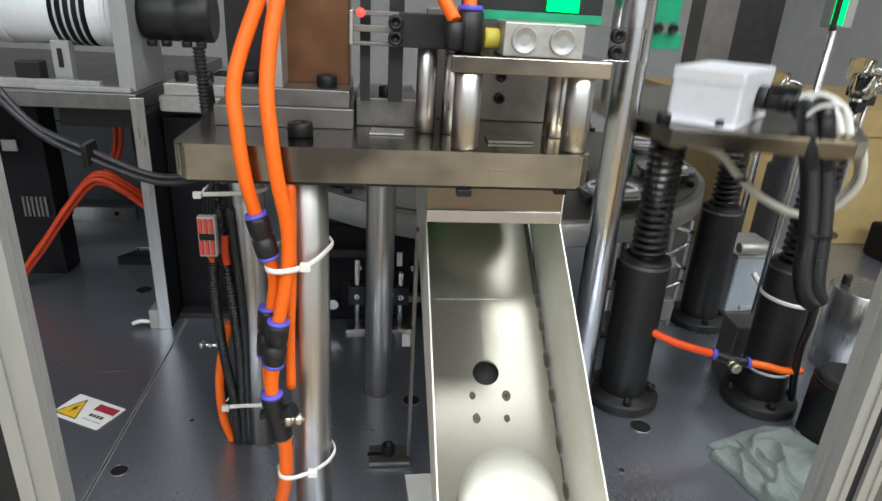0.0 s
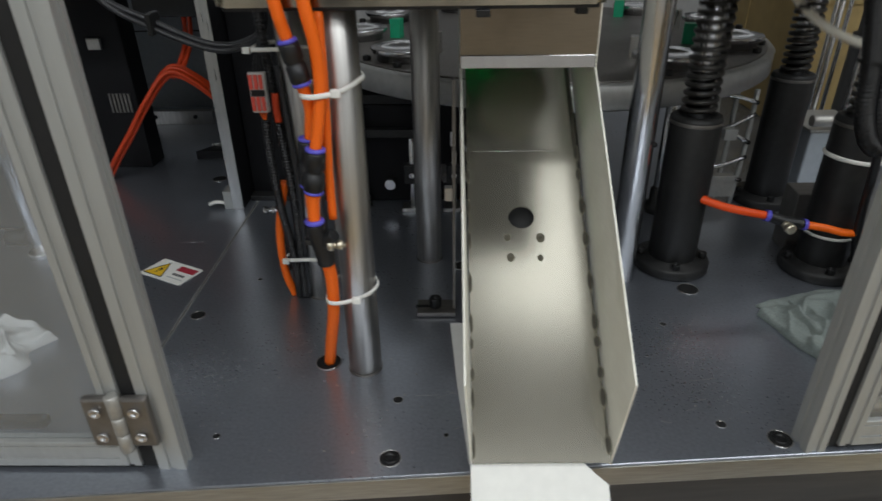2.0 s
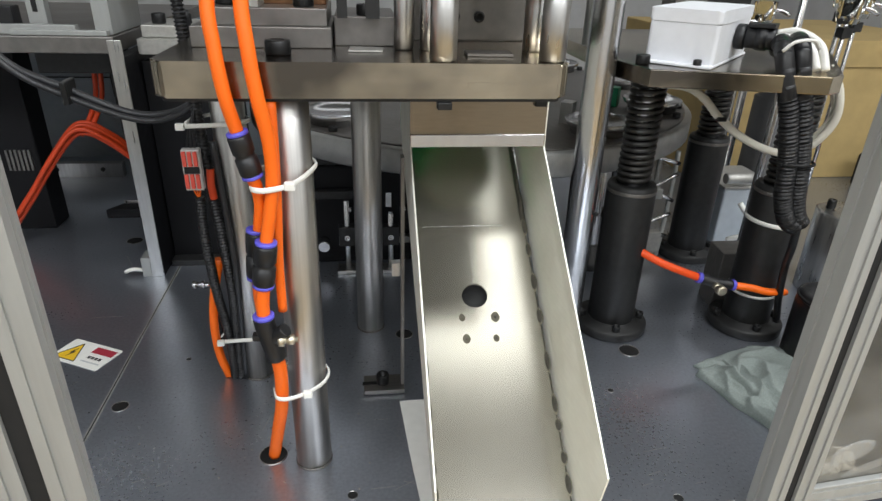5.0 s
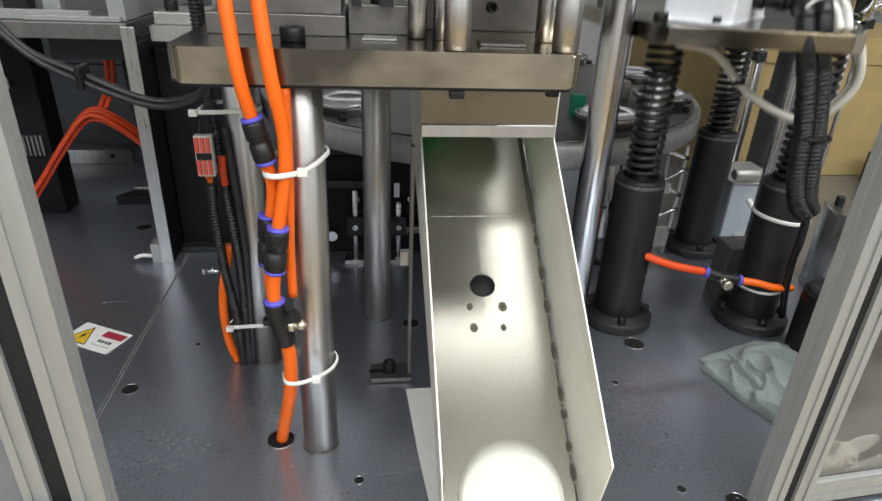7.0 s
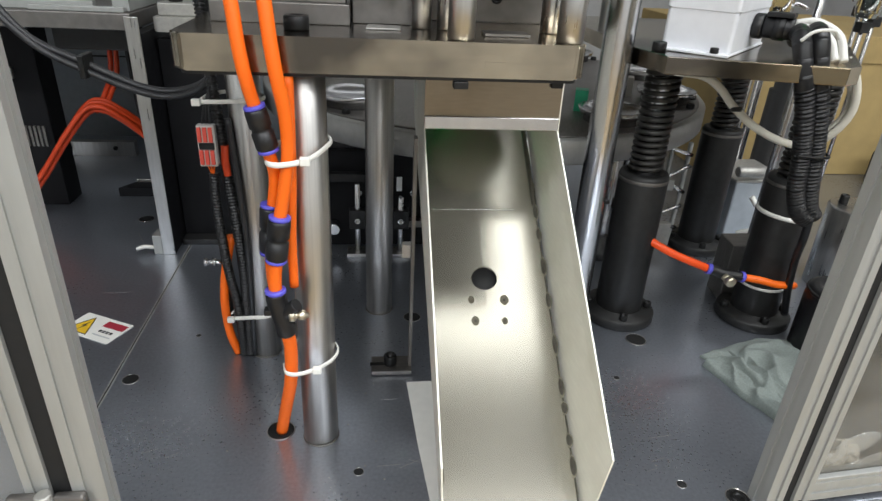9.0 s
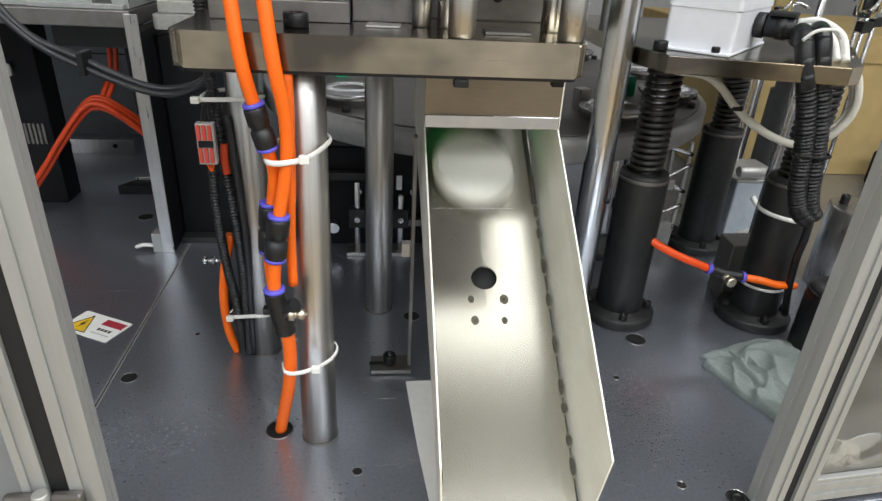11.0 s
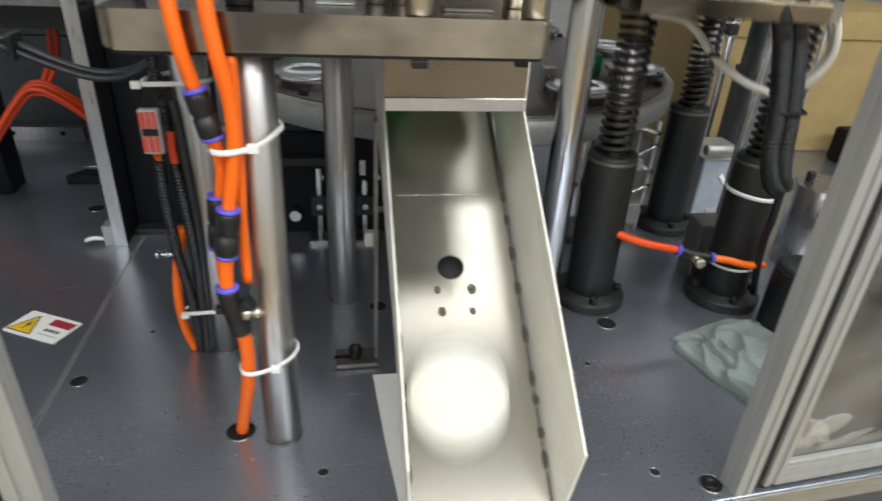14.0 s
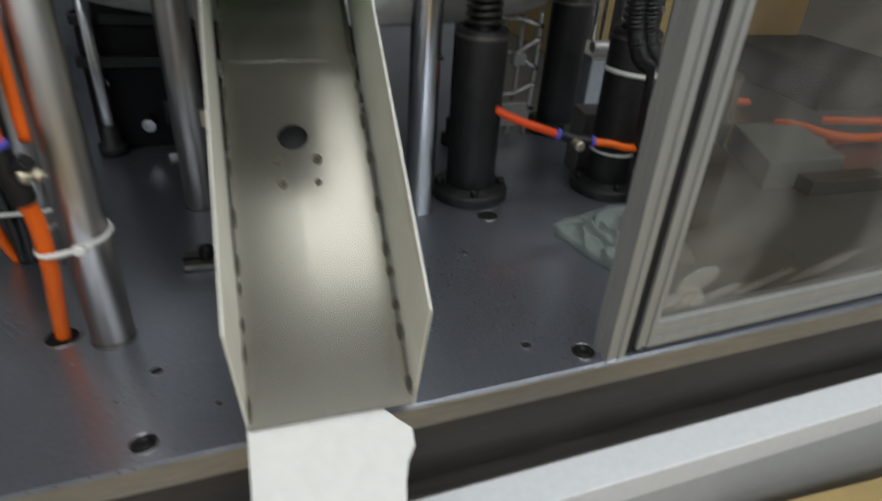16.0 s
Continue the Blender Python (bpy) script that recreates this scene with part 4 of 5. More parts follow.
def spring_press():
    for x, y in COLS:
        c = thing("guide_cylinder", "black oxide guide cylinder on a round flange", "cylinder", (x, y, 0), "press cylinders")
        part("flange", lathe([(0.061, 0), (0.0625, 0.002), (0.0625, 0.015), (0.060, 0.018), (0.043, 0.018), (0.041, 0.022)], 48), "black_metal", c)
        part("body", lathe([(0.0385, 0.018), (0.0392, 0.021), (0.0392, 0.262), (0.037, 0.268), (0.028, 0.269), (0.026, 0.264)], 48), "black_metal", c)
        part("top_ring", lathe([(0.0392, 0.255), (0.0398, 0.256), (0.0398, 0.260), (0.0392, 0.261), (0.0392, 0.255)], 40), "block", c, "bright turned edge")
        for a in (-100, -10, 80, 170):
            part("screw", screw(bmesh.new(), 0.051 * math.cos(radians(a)), 0.051 * math.sin(radians(a)), 0.018, 0.0068, 0.010), "black_bolt", c, "black socket screw")
        part("guide_rod", rod(0.0165, 0.264, 0.436, seg=28), "chrome", c, "bright guide rod inside the spring")
        n = 16
        for k in range(n):
            turns = [(0.0235 * math.cos(a), 0.0235 * math.sin(a), 0.0112 * (a / (2 * math.pi) - 0.5)) for a in [2 * math.pi * j / 24 for j in range(25)]]
            coil = part("spring_coil", sweep(turns, 0.0040, 8, 0), "spring", c)
            SPRINGS.append((coil, (k + 0.5) / n))
    lift = thing("lifting_plate", "steel lifting plate on springs carrying a white box", "steel plate")
    LIFTED.append(lift)
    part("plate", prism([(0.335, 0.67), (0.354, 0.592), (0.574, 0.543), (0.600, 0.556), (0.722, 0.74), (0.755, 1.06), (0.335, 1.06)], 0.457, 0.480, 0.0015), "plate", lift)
    for x, y in COLS:
        part("collar", rod(0.033, 0.446, 0.457, (x, y, 0)), "black_metal", lift)
    for x, y, r in ((0.361, 0.636, 0.0095), (0.40, 0.85, 0.0105)):
        part("screw", screw(bmesh.new(), x, y, 0.480, r, 0.012), "black_bolt", lift, "black socket screw")
    bxx = thing("junction_box", "white plastic junction box on the lifting plate", "junction box")
    LIFTED.append(bxx)
    turn = Matrix.Translation((0.400, 0.620, 0)) @ Matrix.Rotation(radians(-43), 4, "Z")

    def turned(bm):
        bmesh.ops.transform(bm, matrix=turn, verts=bm.verts)
        return bm
    part("body", turned(prism(rounded(-0.046, 0.046, 0.008, 0.190, 0.006), 0.481, 0.534, 0.0015)), "white_plastic", bxx)
    part("lid", turned(prism(rounded(-0.047, 0.047, 0.007, 0.191, 0.006), 0.5345, 0.551, 0.002)), "white_plastic", bxx)
    part("foot", turned(box(-0.047, 0.047, -0.006, 0.195, 0.4805, 0.484, 0.001)), "white_plastic", bxx)
    part("screw", turned(screw(bmesh.new(), 0.028, 0.000, 0.484, 0.0055, 0.007)), "black_bolt", bxx, "small black screw in the foot")
    pl = thing("cable_plug", "black multi-pin cable plug in the junction box", "plug")
    LIFTED.append(pl)
    part("socket", turned(rod(0.017, 0.047, 0.060, (0, 0.105, 0.514), "x", 24)), "black_plastic", pl)
    part("body", turned(rod(0.0145, 0.060, 0.098, (0, 0.105, 0.514), "x", 24)), "black_plastic", pl)
    part("nut", turned(lathe([(0.0165, 0.074), (0.0165, 0.088)], 8, (0, 0.105, 0.514), "x")), "black_plastic", pl)
    part("latch", turned(box(0.062, 0.096, 0.092, 0.118, 0.528, 0.534, 0.001)), "black_plastic", pl)
    for pts in (((0.540, 0.628, 0.516), (0.556, 0.615, 0.518), (0.570, 0.592, 0.508), (0.574, 0.575, 0.483)), ((0.546, 0.634, 0.518), (0.566, 0.622, 0.522), (0.584, 0.598, 0.510), (0.590, 0.580, 0.483)), ((0.544, 0.630, 0.522), (0.562, 0.612, 0.526), (0.580, 0.588, 0.512), (0.583, 0.570, 0.483))):
        cb = solid("cable", sweep(pts, 0.0052), "nylon", "thick white cable leaving the plug", "cable", "white cables")
        LIFTED.append(cb)
    # white cable hanging below the plate
    LIFTED.append(solid("cable", sweep([(0.395, 0.645, 0.452), (0.44, 0.648, 0.446), (0.47, 0.652, 0.430), (0.505, 0.66, 0.400), (0.545, 0.66, 0.372), (0.590, 0.655, 0.352), (0.635, 0.645, 0.345)], 0.0058), "white_cable", "cream cable sagging below the lifting plate", "cable", "white cables"))
    LIFTED.append(solid("cable", sweep([(0.638, 0.635, 0.478), (0.655, 0.625, 0.45), (0.662, 0.622, 0.41), (0.652, 0.63, 0.375), (0.630, 0.645, 0.345)], 0.0058), "white_cable", "cream cable looping over the plate edge", "cable", "white cables"))
    LIFTED.append(solid("cable", sweep([(0.652, 0.64, 0.455), (0.662, 0.632, 0.41), (0.645, 0.645, 0.365), (0.625, 0.655, 0.335)], 0.0035), "white_cable", "thin cream cable below the plate", "cable", "white cables"))
    LIFTED.append(solid("cable_tie", box(0.498, 0.512, 0.650, 0.667, 0.396, 0.402, 0.001), "black_plastic", "small black tie on the cream cable", "cable tie"))
    # a pair of corrugated conduits, in short pieces that follow the plate
    runs = ([(0.560, 0.645, 0.500), (0.535, 0.605, 0.512), (0.522, 0.575, 0.500), (0.527, 0.562, 0.462), (0.538, 0.56, 0.430), (0.552, 0.562, 0.385), (0.563, 0.565, 0.345), (0.572, 0.568, 0.300), (0.590, 0.572, 0.262), (0.612, 0.578, 0.245)],
            [(0.575, 0.645, 0.502), (0.558, 0.605, 0.515), (0.545, 0.575, 0.505), (0.550, 0.564, 0.462), (0.560, 0.562, 0.430), (0.573, 0.564, 0.385), (0.584, 0.567, 0.345), (0.594, 0.570, 0.300), (0.606, 0.574, 0.268), (0.622, 0.58, 0.250)])
    for run in runs:
        path = smooth_path(run, 8)
        cond = thing("cable_conduit", "black corrugated conduit looping from the lifting plate", "conduit", group="lifting conduits")
        cuts = list(range(0, len(path) - 1, 4))
        for k in cuts:
            seg = path[k:k + 6]
            smooth = k < 28
            o = part("sleeve" if smooth else "ribbed_piece", sweep(seg, 0.0118 if smooth else 0.0112, 16, 0, None, 0.0 if smooth else 0.0016, 0.0056), "black_plastic", cond)
            CONDUIT.append((o, 1.0 - k / (len(path) - 1)))
    tiec = solid("cable_tie", sweep([(0.508, 0.560, 0.508), (0.520, 0.556, 0.520), (0.545, 0.556, 0.522), (0.558, 0.562, 0.512)], 0.0022, 8, 6), "nylon", "white nylon tie round the conduit bend", "cable tie", "cable ties")
    LIFTED.append(tiec)
    t2 = thing("cable_tie", "black tie round both conduits", "cable tie")
    part("strap", sweep([(0.548, 0.556, 0.356), (0.57, 0.550, 0.355), (0.596, 0.556, 0.354), (0.60, 0.575, 0.354), (0.57, 0.582, 0.355), (0.546, 0.572, 0.356), (0.548, 0.556, 0.356)], 0.002, 8, 5), "black_bolt", t2)
    CONDUIT.append((t2, 0.55))
    solid("cable", sweep([(0.618, 0.58, 0.248), (0.632, 0.595, 0.20), (0.655, 0.625, 0.15), (0.668, 0.635, 0.09), (0.69, 0.65, 0.03)], 0.006), "black_plastic", "black cable running down beside the cylinder", "cable")
    # tie, hose and fitting on the middle cylinder
    x, y = COLS[1]
    ring = [(x + 0.0405 * math.cos(radians(a)), y + 0.0405 * math.sin(radians(a)), 0.205 - 0.004 * math.cos(radians(a))) for a in range(0, 361, 20)]
    tie(ring, (x + 0.034, y - 0.024, 0.203), 0.0016)
    ring = [(x + 0.0405 * math.cos(radians(a)), y + 0.0405 * math.sin(radians(a)), 0.075) for a in range(0, 361, 20)]
    tie(ring, (x + 0.022, y - 0.040, 0.075), 0.0012)
    solid("air_hose", sweep([(0.590, 0.648, 0.105), (0.618, 0.640, 0.103), (0.645, 0.636, 0.097), (0.672, 0.638, 0.094), (0.685, 0.645, 0.089)], 0.0062), "orange", "short orange air hose tied to the black cylinder", "air hose", "orange air hoses")
    v = thing("inline_valve", "small black in-line valve with bright knob", "valve")
    part("body", sweep([(0.533, 0.655, 0.117), (0.558, 0.650, 0.110), (0.586, 0.648, 0.106)], 0.0085, 16), "black_plastic", v)
    part("release_ring", sweep([(0.585, 0.648, 0.106), (0.591, 0.648, 0.105)], 0.0092, 18, 2), "violet", v, "violet release ring")
    part("release_ring", sweep([(0.527, 0.656, 0.1185), (0.534, 0.655, 0.117)], 0.0092, 18, 2), "violet", v, "violet release ring")
    part("knob", lathe([(0.006, 0), (0.0085, 0.002), (0.0085, 0.010), (0.005, 0.013), (0.005, 0.02)], 16, (0.556, 0.622, 0.108), "y"), "brass", v, "bright adjusting knob")
    part("cap", rod(0.0065, -0.014, 0.0, (0.556, 0.650, 0.108), "y", 14), "brass", v, "bright adjusting knob")
    # the hose that tugs as the plate lifts: built about its fixed end
    sw = thing("swinging_hose", "red-orange air hose swinging between valve and cylinder", "air hose", (0.529, 0.656, 0.118))
    part("hose", sweep([(0, 0, 0), (-0.030, 0.0, 0.012), (-0.060, 0.006, 0.023), (-0.088, 0.018, 0.035), (-0.106, 0.035, 0.045)], 0.0066), "hose_red", sw)
    SWING.append(sw)
    solid("side_block", prism([(0.625, 0.745), (0.675, 0.745), (0.70, 0.80), (0.63, 0.80)], 0.0, 0.115, 0.002), "block", "grey machined block beside the cylinder", "block")
    cy = thing("large_cylinder", "large bright turned cylinder with black top screws", "cylinder", (0.905, 0.80, 0))
    part("body", lathe([(0.060, 0), (0.060, 0.165), (0.057, 0.168)], 48), "satin", cy)
    part("screw", screw(bmesh.new(), 0.02, -0.03, 0.168, 0.008, 0.018), "black_bolt", cy, "black socket screw")
    part("screw", screw(bmesh.new(), -0.03, 0.02, 0.168, 0.008, 0.018), "black_bolt", cy, "black socket screw")
    solid("dark_column", lathe([(0.078, 0), (0.078, 0.02), (0.058, 0.021), (0.058, 0.30), (0.050, 0.302), (0.050, 0.42), (0.047, 0.423)], 40, (0.985, 1.20, 0)), "black_metal", "dark round column on a flange behind the press", "column")
    jar = thing("rubber_cap", "black soft rubber cover lying by the cylinder", "cover", (0.720, 0.575, 0))
    part("body", lathe([(0.050, 0), (0.056, 0.004), (0.056, 0.10), (0.052, 0.118), (0.044, 0.122), (0.034, 0.120), (0.024, 0.115), (0.010, 0.117), (0, 0.116)], 40), "black_plastic", jar)
    part("rim", lathe([(0.0535, 0.110), (0.056, 0.113), (0.0535, 0.117), (0.052, 0.113), (0.0535, 0.110)], 40), "black_bolt", jar)
    hb = thing("hose_barb", "bright lever fitting behind the conduits", "air fitting")
    part("body", rod(0.006, 0.66, 0.70, (0, 0.72, 0.285), "x", 14), "chrome", hb)
    part("lever", box(0.69, 0.715, 0.712, 0.72, 0.288, 0.296, 0.001), "chrome", hb)
    part("stem", rod(0.006, 0.262, 0.285, (0.668, 0.72, 0), seg=14), "black_plastic", hb)

# ---- indexing turntable behind the chute ----
TABLE = []


def turntable():
    t = thing("indexing_turntable", "bright round indexing turntable carrying dish fixtures", "turntable", (0.23, 1.24, 0.0))
    TABLE.append(t)
    part("disc", lathe([(0.30, 0.262), (0.484, 0.258), (0.488, 0.262), (0.488, 0.298), (0.484, 0.302), (0.10, 0.302)], 96), "disc", t, "thick aluminium disc")
    part("top_plate", lathe([(0.474, 0.3022), (0.474, 0.3045), (0.471, 0.3052), (0.10, 0.3052)], 96), "block", t, "dark machined top of the disc")
    part("hub", lathe([(0.12, 0.302), (0.12, 0.33), (0.09, 0.335), (0.07, 0.36), (0, 0.362)], 40), "satin", t)
    n = 10
    for k in range(n):
        a = radians(360 * k / n + 8)
        x, y = 0.405 * math.cos(a), 0.405 * math.sin(a)
        f = part("dish_fixture", lathe([(0.050, 0.303), (0.050, 0.318), (0.058, 0.320), (0.061, 0.328), (0.058, 0.330), (0.050, 0.324), (0.03, 0.318), (0, 0.316)], 36, (x, y, 0)), "chrome", t, "polished dish fixture")
        for s in (-1, 1):
            part("screw", screw(bmesh.new(), x * 1.13 + s * 0.045 * math.sin(a), y * 1.13 - s * 0.045 * math.cos(a), 0.302, 0.008, 0.012), "black_bolt", f, "black socket screw")
        part("clip", box(x * 0.8 - 0.012, x * 0.8 + 0.012, y * 0.8 - 0.012, y * 0.8 + 0.012, 0.302, 0.345, 0.001), "green_cast" if k % 2 else "satin", f)
    for x, y in ((-0.165, 0.965), (0.45, 0.93), (0.60, 1.2)):
        leg = thing("support_rod", "bright threaded leg under the turntable", "rod", (x, y, 0), "turntable rods")
        part("rod", rod(0.011, 0.0, 0.258, seg=20), "chrome", leg)
        part("collar", lathe([(0.024, 0.0), (0.024, 0.018), (0.016, 0.022), (0.016, 0.05), (0.012, 0.052)], 24), "black_metal", leg)
    solid("index_drive", lathe([(0.17, 0.0), (0.17, 0.02), (0.13, 0.025), (0.13, 0.19), (0.10, 0.20), (0.10, 0.258)], 48, (0.23, 1.30, 0)), "black_metal", "black indexing drive under the turntable", "drive")
    # small mechanisms under and beside the disc
    rng = random.Random(11)
    dh = thing("drive_housing", "black drive housing below the turntable", "housing")
    part("body", box(-0.19, 0.20, 0.985, 1.16, 0.0, 0.212, 0.006), "black_paint", dh)
    part("lid", box(-0.194, 0.204, 0.981, 1.164, 0.2125, 0.232, 0.004), "black_metal", dh)
    for x in (-0.16, -0.05, 0.06, 0.17):
        part("screw", screw(bmesh.new(), x, 0.9845, 0.12, 0.007, -0.006, "y"), "chrome", dh, "bright screw")
    part("cable_gland", rod(0.012, -0.03, 0.0, (-0.10, 0.985, 0.05), "y", 16), "chrome", dh, "bright cable gland")
    part("rating_label", box(-0.02, 0.05, 0.9835, 0.9848, 0.05, 0.085), "block", dh, "small grey label")
    part("ledge", box(-0.192, -0.020, 0.962, 0.9808, 0.150, 0.166, 0.001), "black_metal", dh, "dark ledge along the housing")
    part("ledge", box(0.010, 0.200, 0.962, 0.9808, 0.052, 0.066, 0.001), "block", dh, "grey ledge along the housing")
    part("name_plate", box(0.026, 0.037, 0.9795, 0.9808, 0.125, 0.155), "cabinet_white", dh, "small white plate")
    for k in range(9):
        x, y = -0.05 + 0.085 * k + rng.uniform(-0.02, 0.02), 0.94 + rng.uniform(-0.01, 0.02)
        if x > 0.34:
            continue
        s = thing("sensor_stand", "small black sensor bracket with bright screws", "sensor", (x, y, 0), "sensor stands")
        part("stem", rod(0.006, 0, rng.uniform(0.08, 0.16), seg=12), "chrome", s)
        part("head", box(-0.016, 0.016, -0.012, 0.012, 0.06, 0.10, 0.002), "black_metal", s)
        part("screw", screw(bmesh.new(), 0, -0.012, 0.08, 0.006, -0.006, "y"), "chrome", s, "bright screw")
        part("foot", box(-0.022, 0.022, -0.018, 0.018, 0, 0.008, 0.001), "satin", s)
    st = thing("wire_rack", "thin bright wire rack with struts behind the cylinders", "rack")
    for x in (0.505, 0.540, 0.575, 0.612):
        part("strut", sweep([(x, 0.96, 0.0), (x + 0.012, 0.97, 0.11), (x + 0.01, 0.965, 0.24)], 0.0052, 8, 4), "alu", st)
    for z, dz in ((0.06, 0.01), (0.10, -0.012), (0.145, 0.02), (0.185, -0.018), (0.222, 0.012)):
        part("cross_wire", sweep([(0.495, 0.955, z), (0.56, 0.950, z + dz), (0.625, 0.957, z - 0.5 * dz)], 0.0042, 8, 4), "chrome", st)
    part("block", box(0.515, 0.600, 0.930, 0.948, 0.030, 0.075, 0.001), "alu_cast", st)
    part("clip", box(0.560, 0.585, 0.928, 0.946, 0.150, 0.172, 0.001), "alu", st)
    bx2 = thing("grey_unit", "blue-grey enamelled unit standing on the table", "unit")
    part("body", box(0.78, 0.90, 1.02, 1.16, 0.0, 0.135, 0.004), "pale_box", bx2)
    part("lid", box(0.775, 0.905, 1.015, 1.165, 0.1355, 0.142, 0.002), "alu_cast", bx2)
    part("side_pipe", rod(0.012, 0.765, 0.830, (0, 1.005, 0.165), "x", 16), "alu_cast", bx2, "short pale pipe on the lid")
    part("hose", sweep([(0.80, 1.0, 0.02), (0.83, 0.96, 0.06), (0.80, 0.985, 0.115)], 0.006, 10), "nylon", bx2)


def upper_right():
    # behind the lifting plate: posts, green lamps, clear parts
    g = thing("green_tower", "dark press head with green lit faces", "press head")
    part("column", box(0.560, 0.640, 0.86, 0.92, 0.482, 1.1, 0.001), "black_metal", g)
    part("face", box(0.36, 0.47, 0.85, 0.88, 0.56, 0.585, 0.001), "green_cast", g, "face with the green light put into its colour")
    part("face", box(0.36, 0.46, 0.85, 0.88, 0.60, 0.70, 0.001), "green_cast", g, "face with the green light put into its colour")
    part("rail", box(0.500, 0.556, 0.85, 0.90, 0.482, 1.1), "block", g)
    for x in (0.375, 0.40, 0.425, 0.45):
        part("screw", screw(bmesh.new(), x, 0.849, 0.592, 0.008, -0.008, "y"), "black_bolt", g, "black socket screw")
    part("stem", rod(0.014, 0.482, 0.62, (0.345, 0.80, 0)), "satin", g)
    LIFTED.append(g)
    s = thing("stack_lamp", "green lit sensor block on a bright rod", "sensor lamp")
    part("rod", rod(0.007, 0.0, 0.62, (0.735, 0.86, 0), seg=16), "chrome", s)
    part("block", box(0.718, 0.755, 0.845, 0.875, 0.62, 0.80, 0.002), "alu", s)
    part("lens", box(0.7155, 0.736, 0.8425, 0.8448, 0.625, 0.80), "green_led", s, "glowing green lens")
    part("grip", box(0.7145, 0.724, 0.839, 0.8422, 0.615, 0.68, 0.001), "black_plastic", s)
    h = solid("air_hose", sweep([(0.60, 0.88, 0.50), (0.63, 0.88, 0.60), (0.64, 0.88, 0.72), (0.66, 0.88, 0.9)], 0.010), "black_plastic", "black hose rising behind the white box", "air hose")
    rng = random.Random(3)
    for k in range(7):
        x, y = 0.80 + 0.055 * k + rng.uniform(-0.02, 0.02), 1.0 + rng.uniform(-0.05, 0.3)
        f = thing("clear_fitting", "clear plastic and metal fitting on a thin rod", "fitting", (x, y, 0), "clear fittings")
        hh = rng.uniform(0.40, 0.52)
        part("rod", rod(0.005, 0, hh, seg=10), "chrome", f)
        part("cup", lathe([(0.022, hh), (0.026, hh + 0.02), (0.026, hh + 0.05), (0.020, hh + 0.052), (0.018, hh + 0.01)], 20), "clear", f, "clear plastic cup")
        part("arm", sweep([(0, 0, hh + 0.01), (0.04, 0.01, hh + 0.03), (0.07, 0.0, hh + 0.02)], 0.005, 8, 4), "chrome", f)
        part("clamp", box(-0.012, 0.012, -0.012, 0.012, hh - 0.03, hh - 0.008, 0.002), "black_metal", f)
    b = solid("carton", box(0.95, 1.75, 1.46, 2.1, 0.0, 0.40, 0.004), "tan", "tan carton board box behind the press", "carton")
    part("lid_flap", box(0.946, 1.754, 1.455, 1.4595, 0.33, 0.402, 0.001), "tan", b, "folded lid flap")
    part("tape", box(0.946, 0.9495, 1.80, 1.85, 0.05, 0.38), "tan", b, "strip of brown tape")
    # through the door pane
    u = thing("grey_cover", "grey sloped sheet-metal cover on the table", "cover", (1.06, 0.70, 0))
    part("top", prism([(-0.12, -0.07), (0.05, -0.07), (0.10, 0.09), (-0.04, 0.13)], 0.0, 0.055, 0.004), "grey_box", u)
    part("plinth", box(-0.05, 0.12, -0.11, -0.07, 0.0, 0.03, 0.002), "block", u)
    for pts in (((1.20, 0.90, 0.02), (1.215, 0.85, 0.03), (1.25, 0.785, 0.03), (1.33, 0.765, 0.03), (1.50, 0.80, 0.03)), ((1.10, 1.02, 0.02), (1.15, 1.03, 0.03), (1.24, 1.04, 0.02)), ((1.33, 0.90, 0.02), (1.40, 0.84, 0.035), (1.58, 0.83, 0.03)), ((1.26, 0.80, 0.012), (1.36, 0.80, 0.012), (1.52, 0.76, 0.012))):
        solid("air_hose", sweep(pts, 0.009), "orange", "orange air hose lying on the table behind the pane", "air hose", "orange air hoses")
    solid("dark_housing", box(1.42, 1.73, 1.00, 1.40, 0.0, 0.10, 0.01), "black_paint", "dark machine housing behind the guard door", "housing")


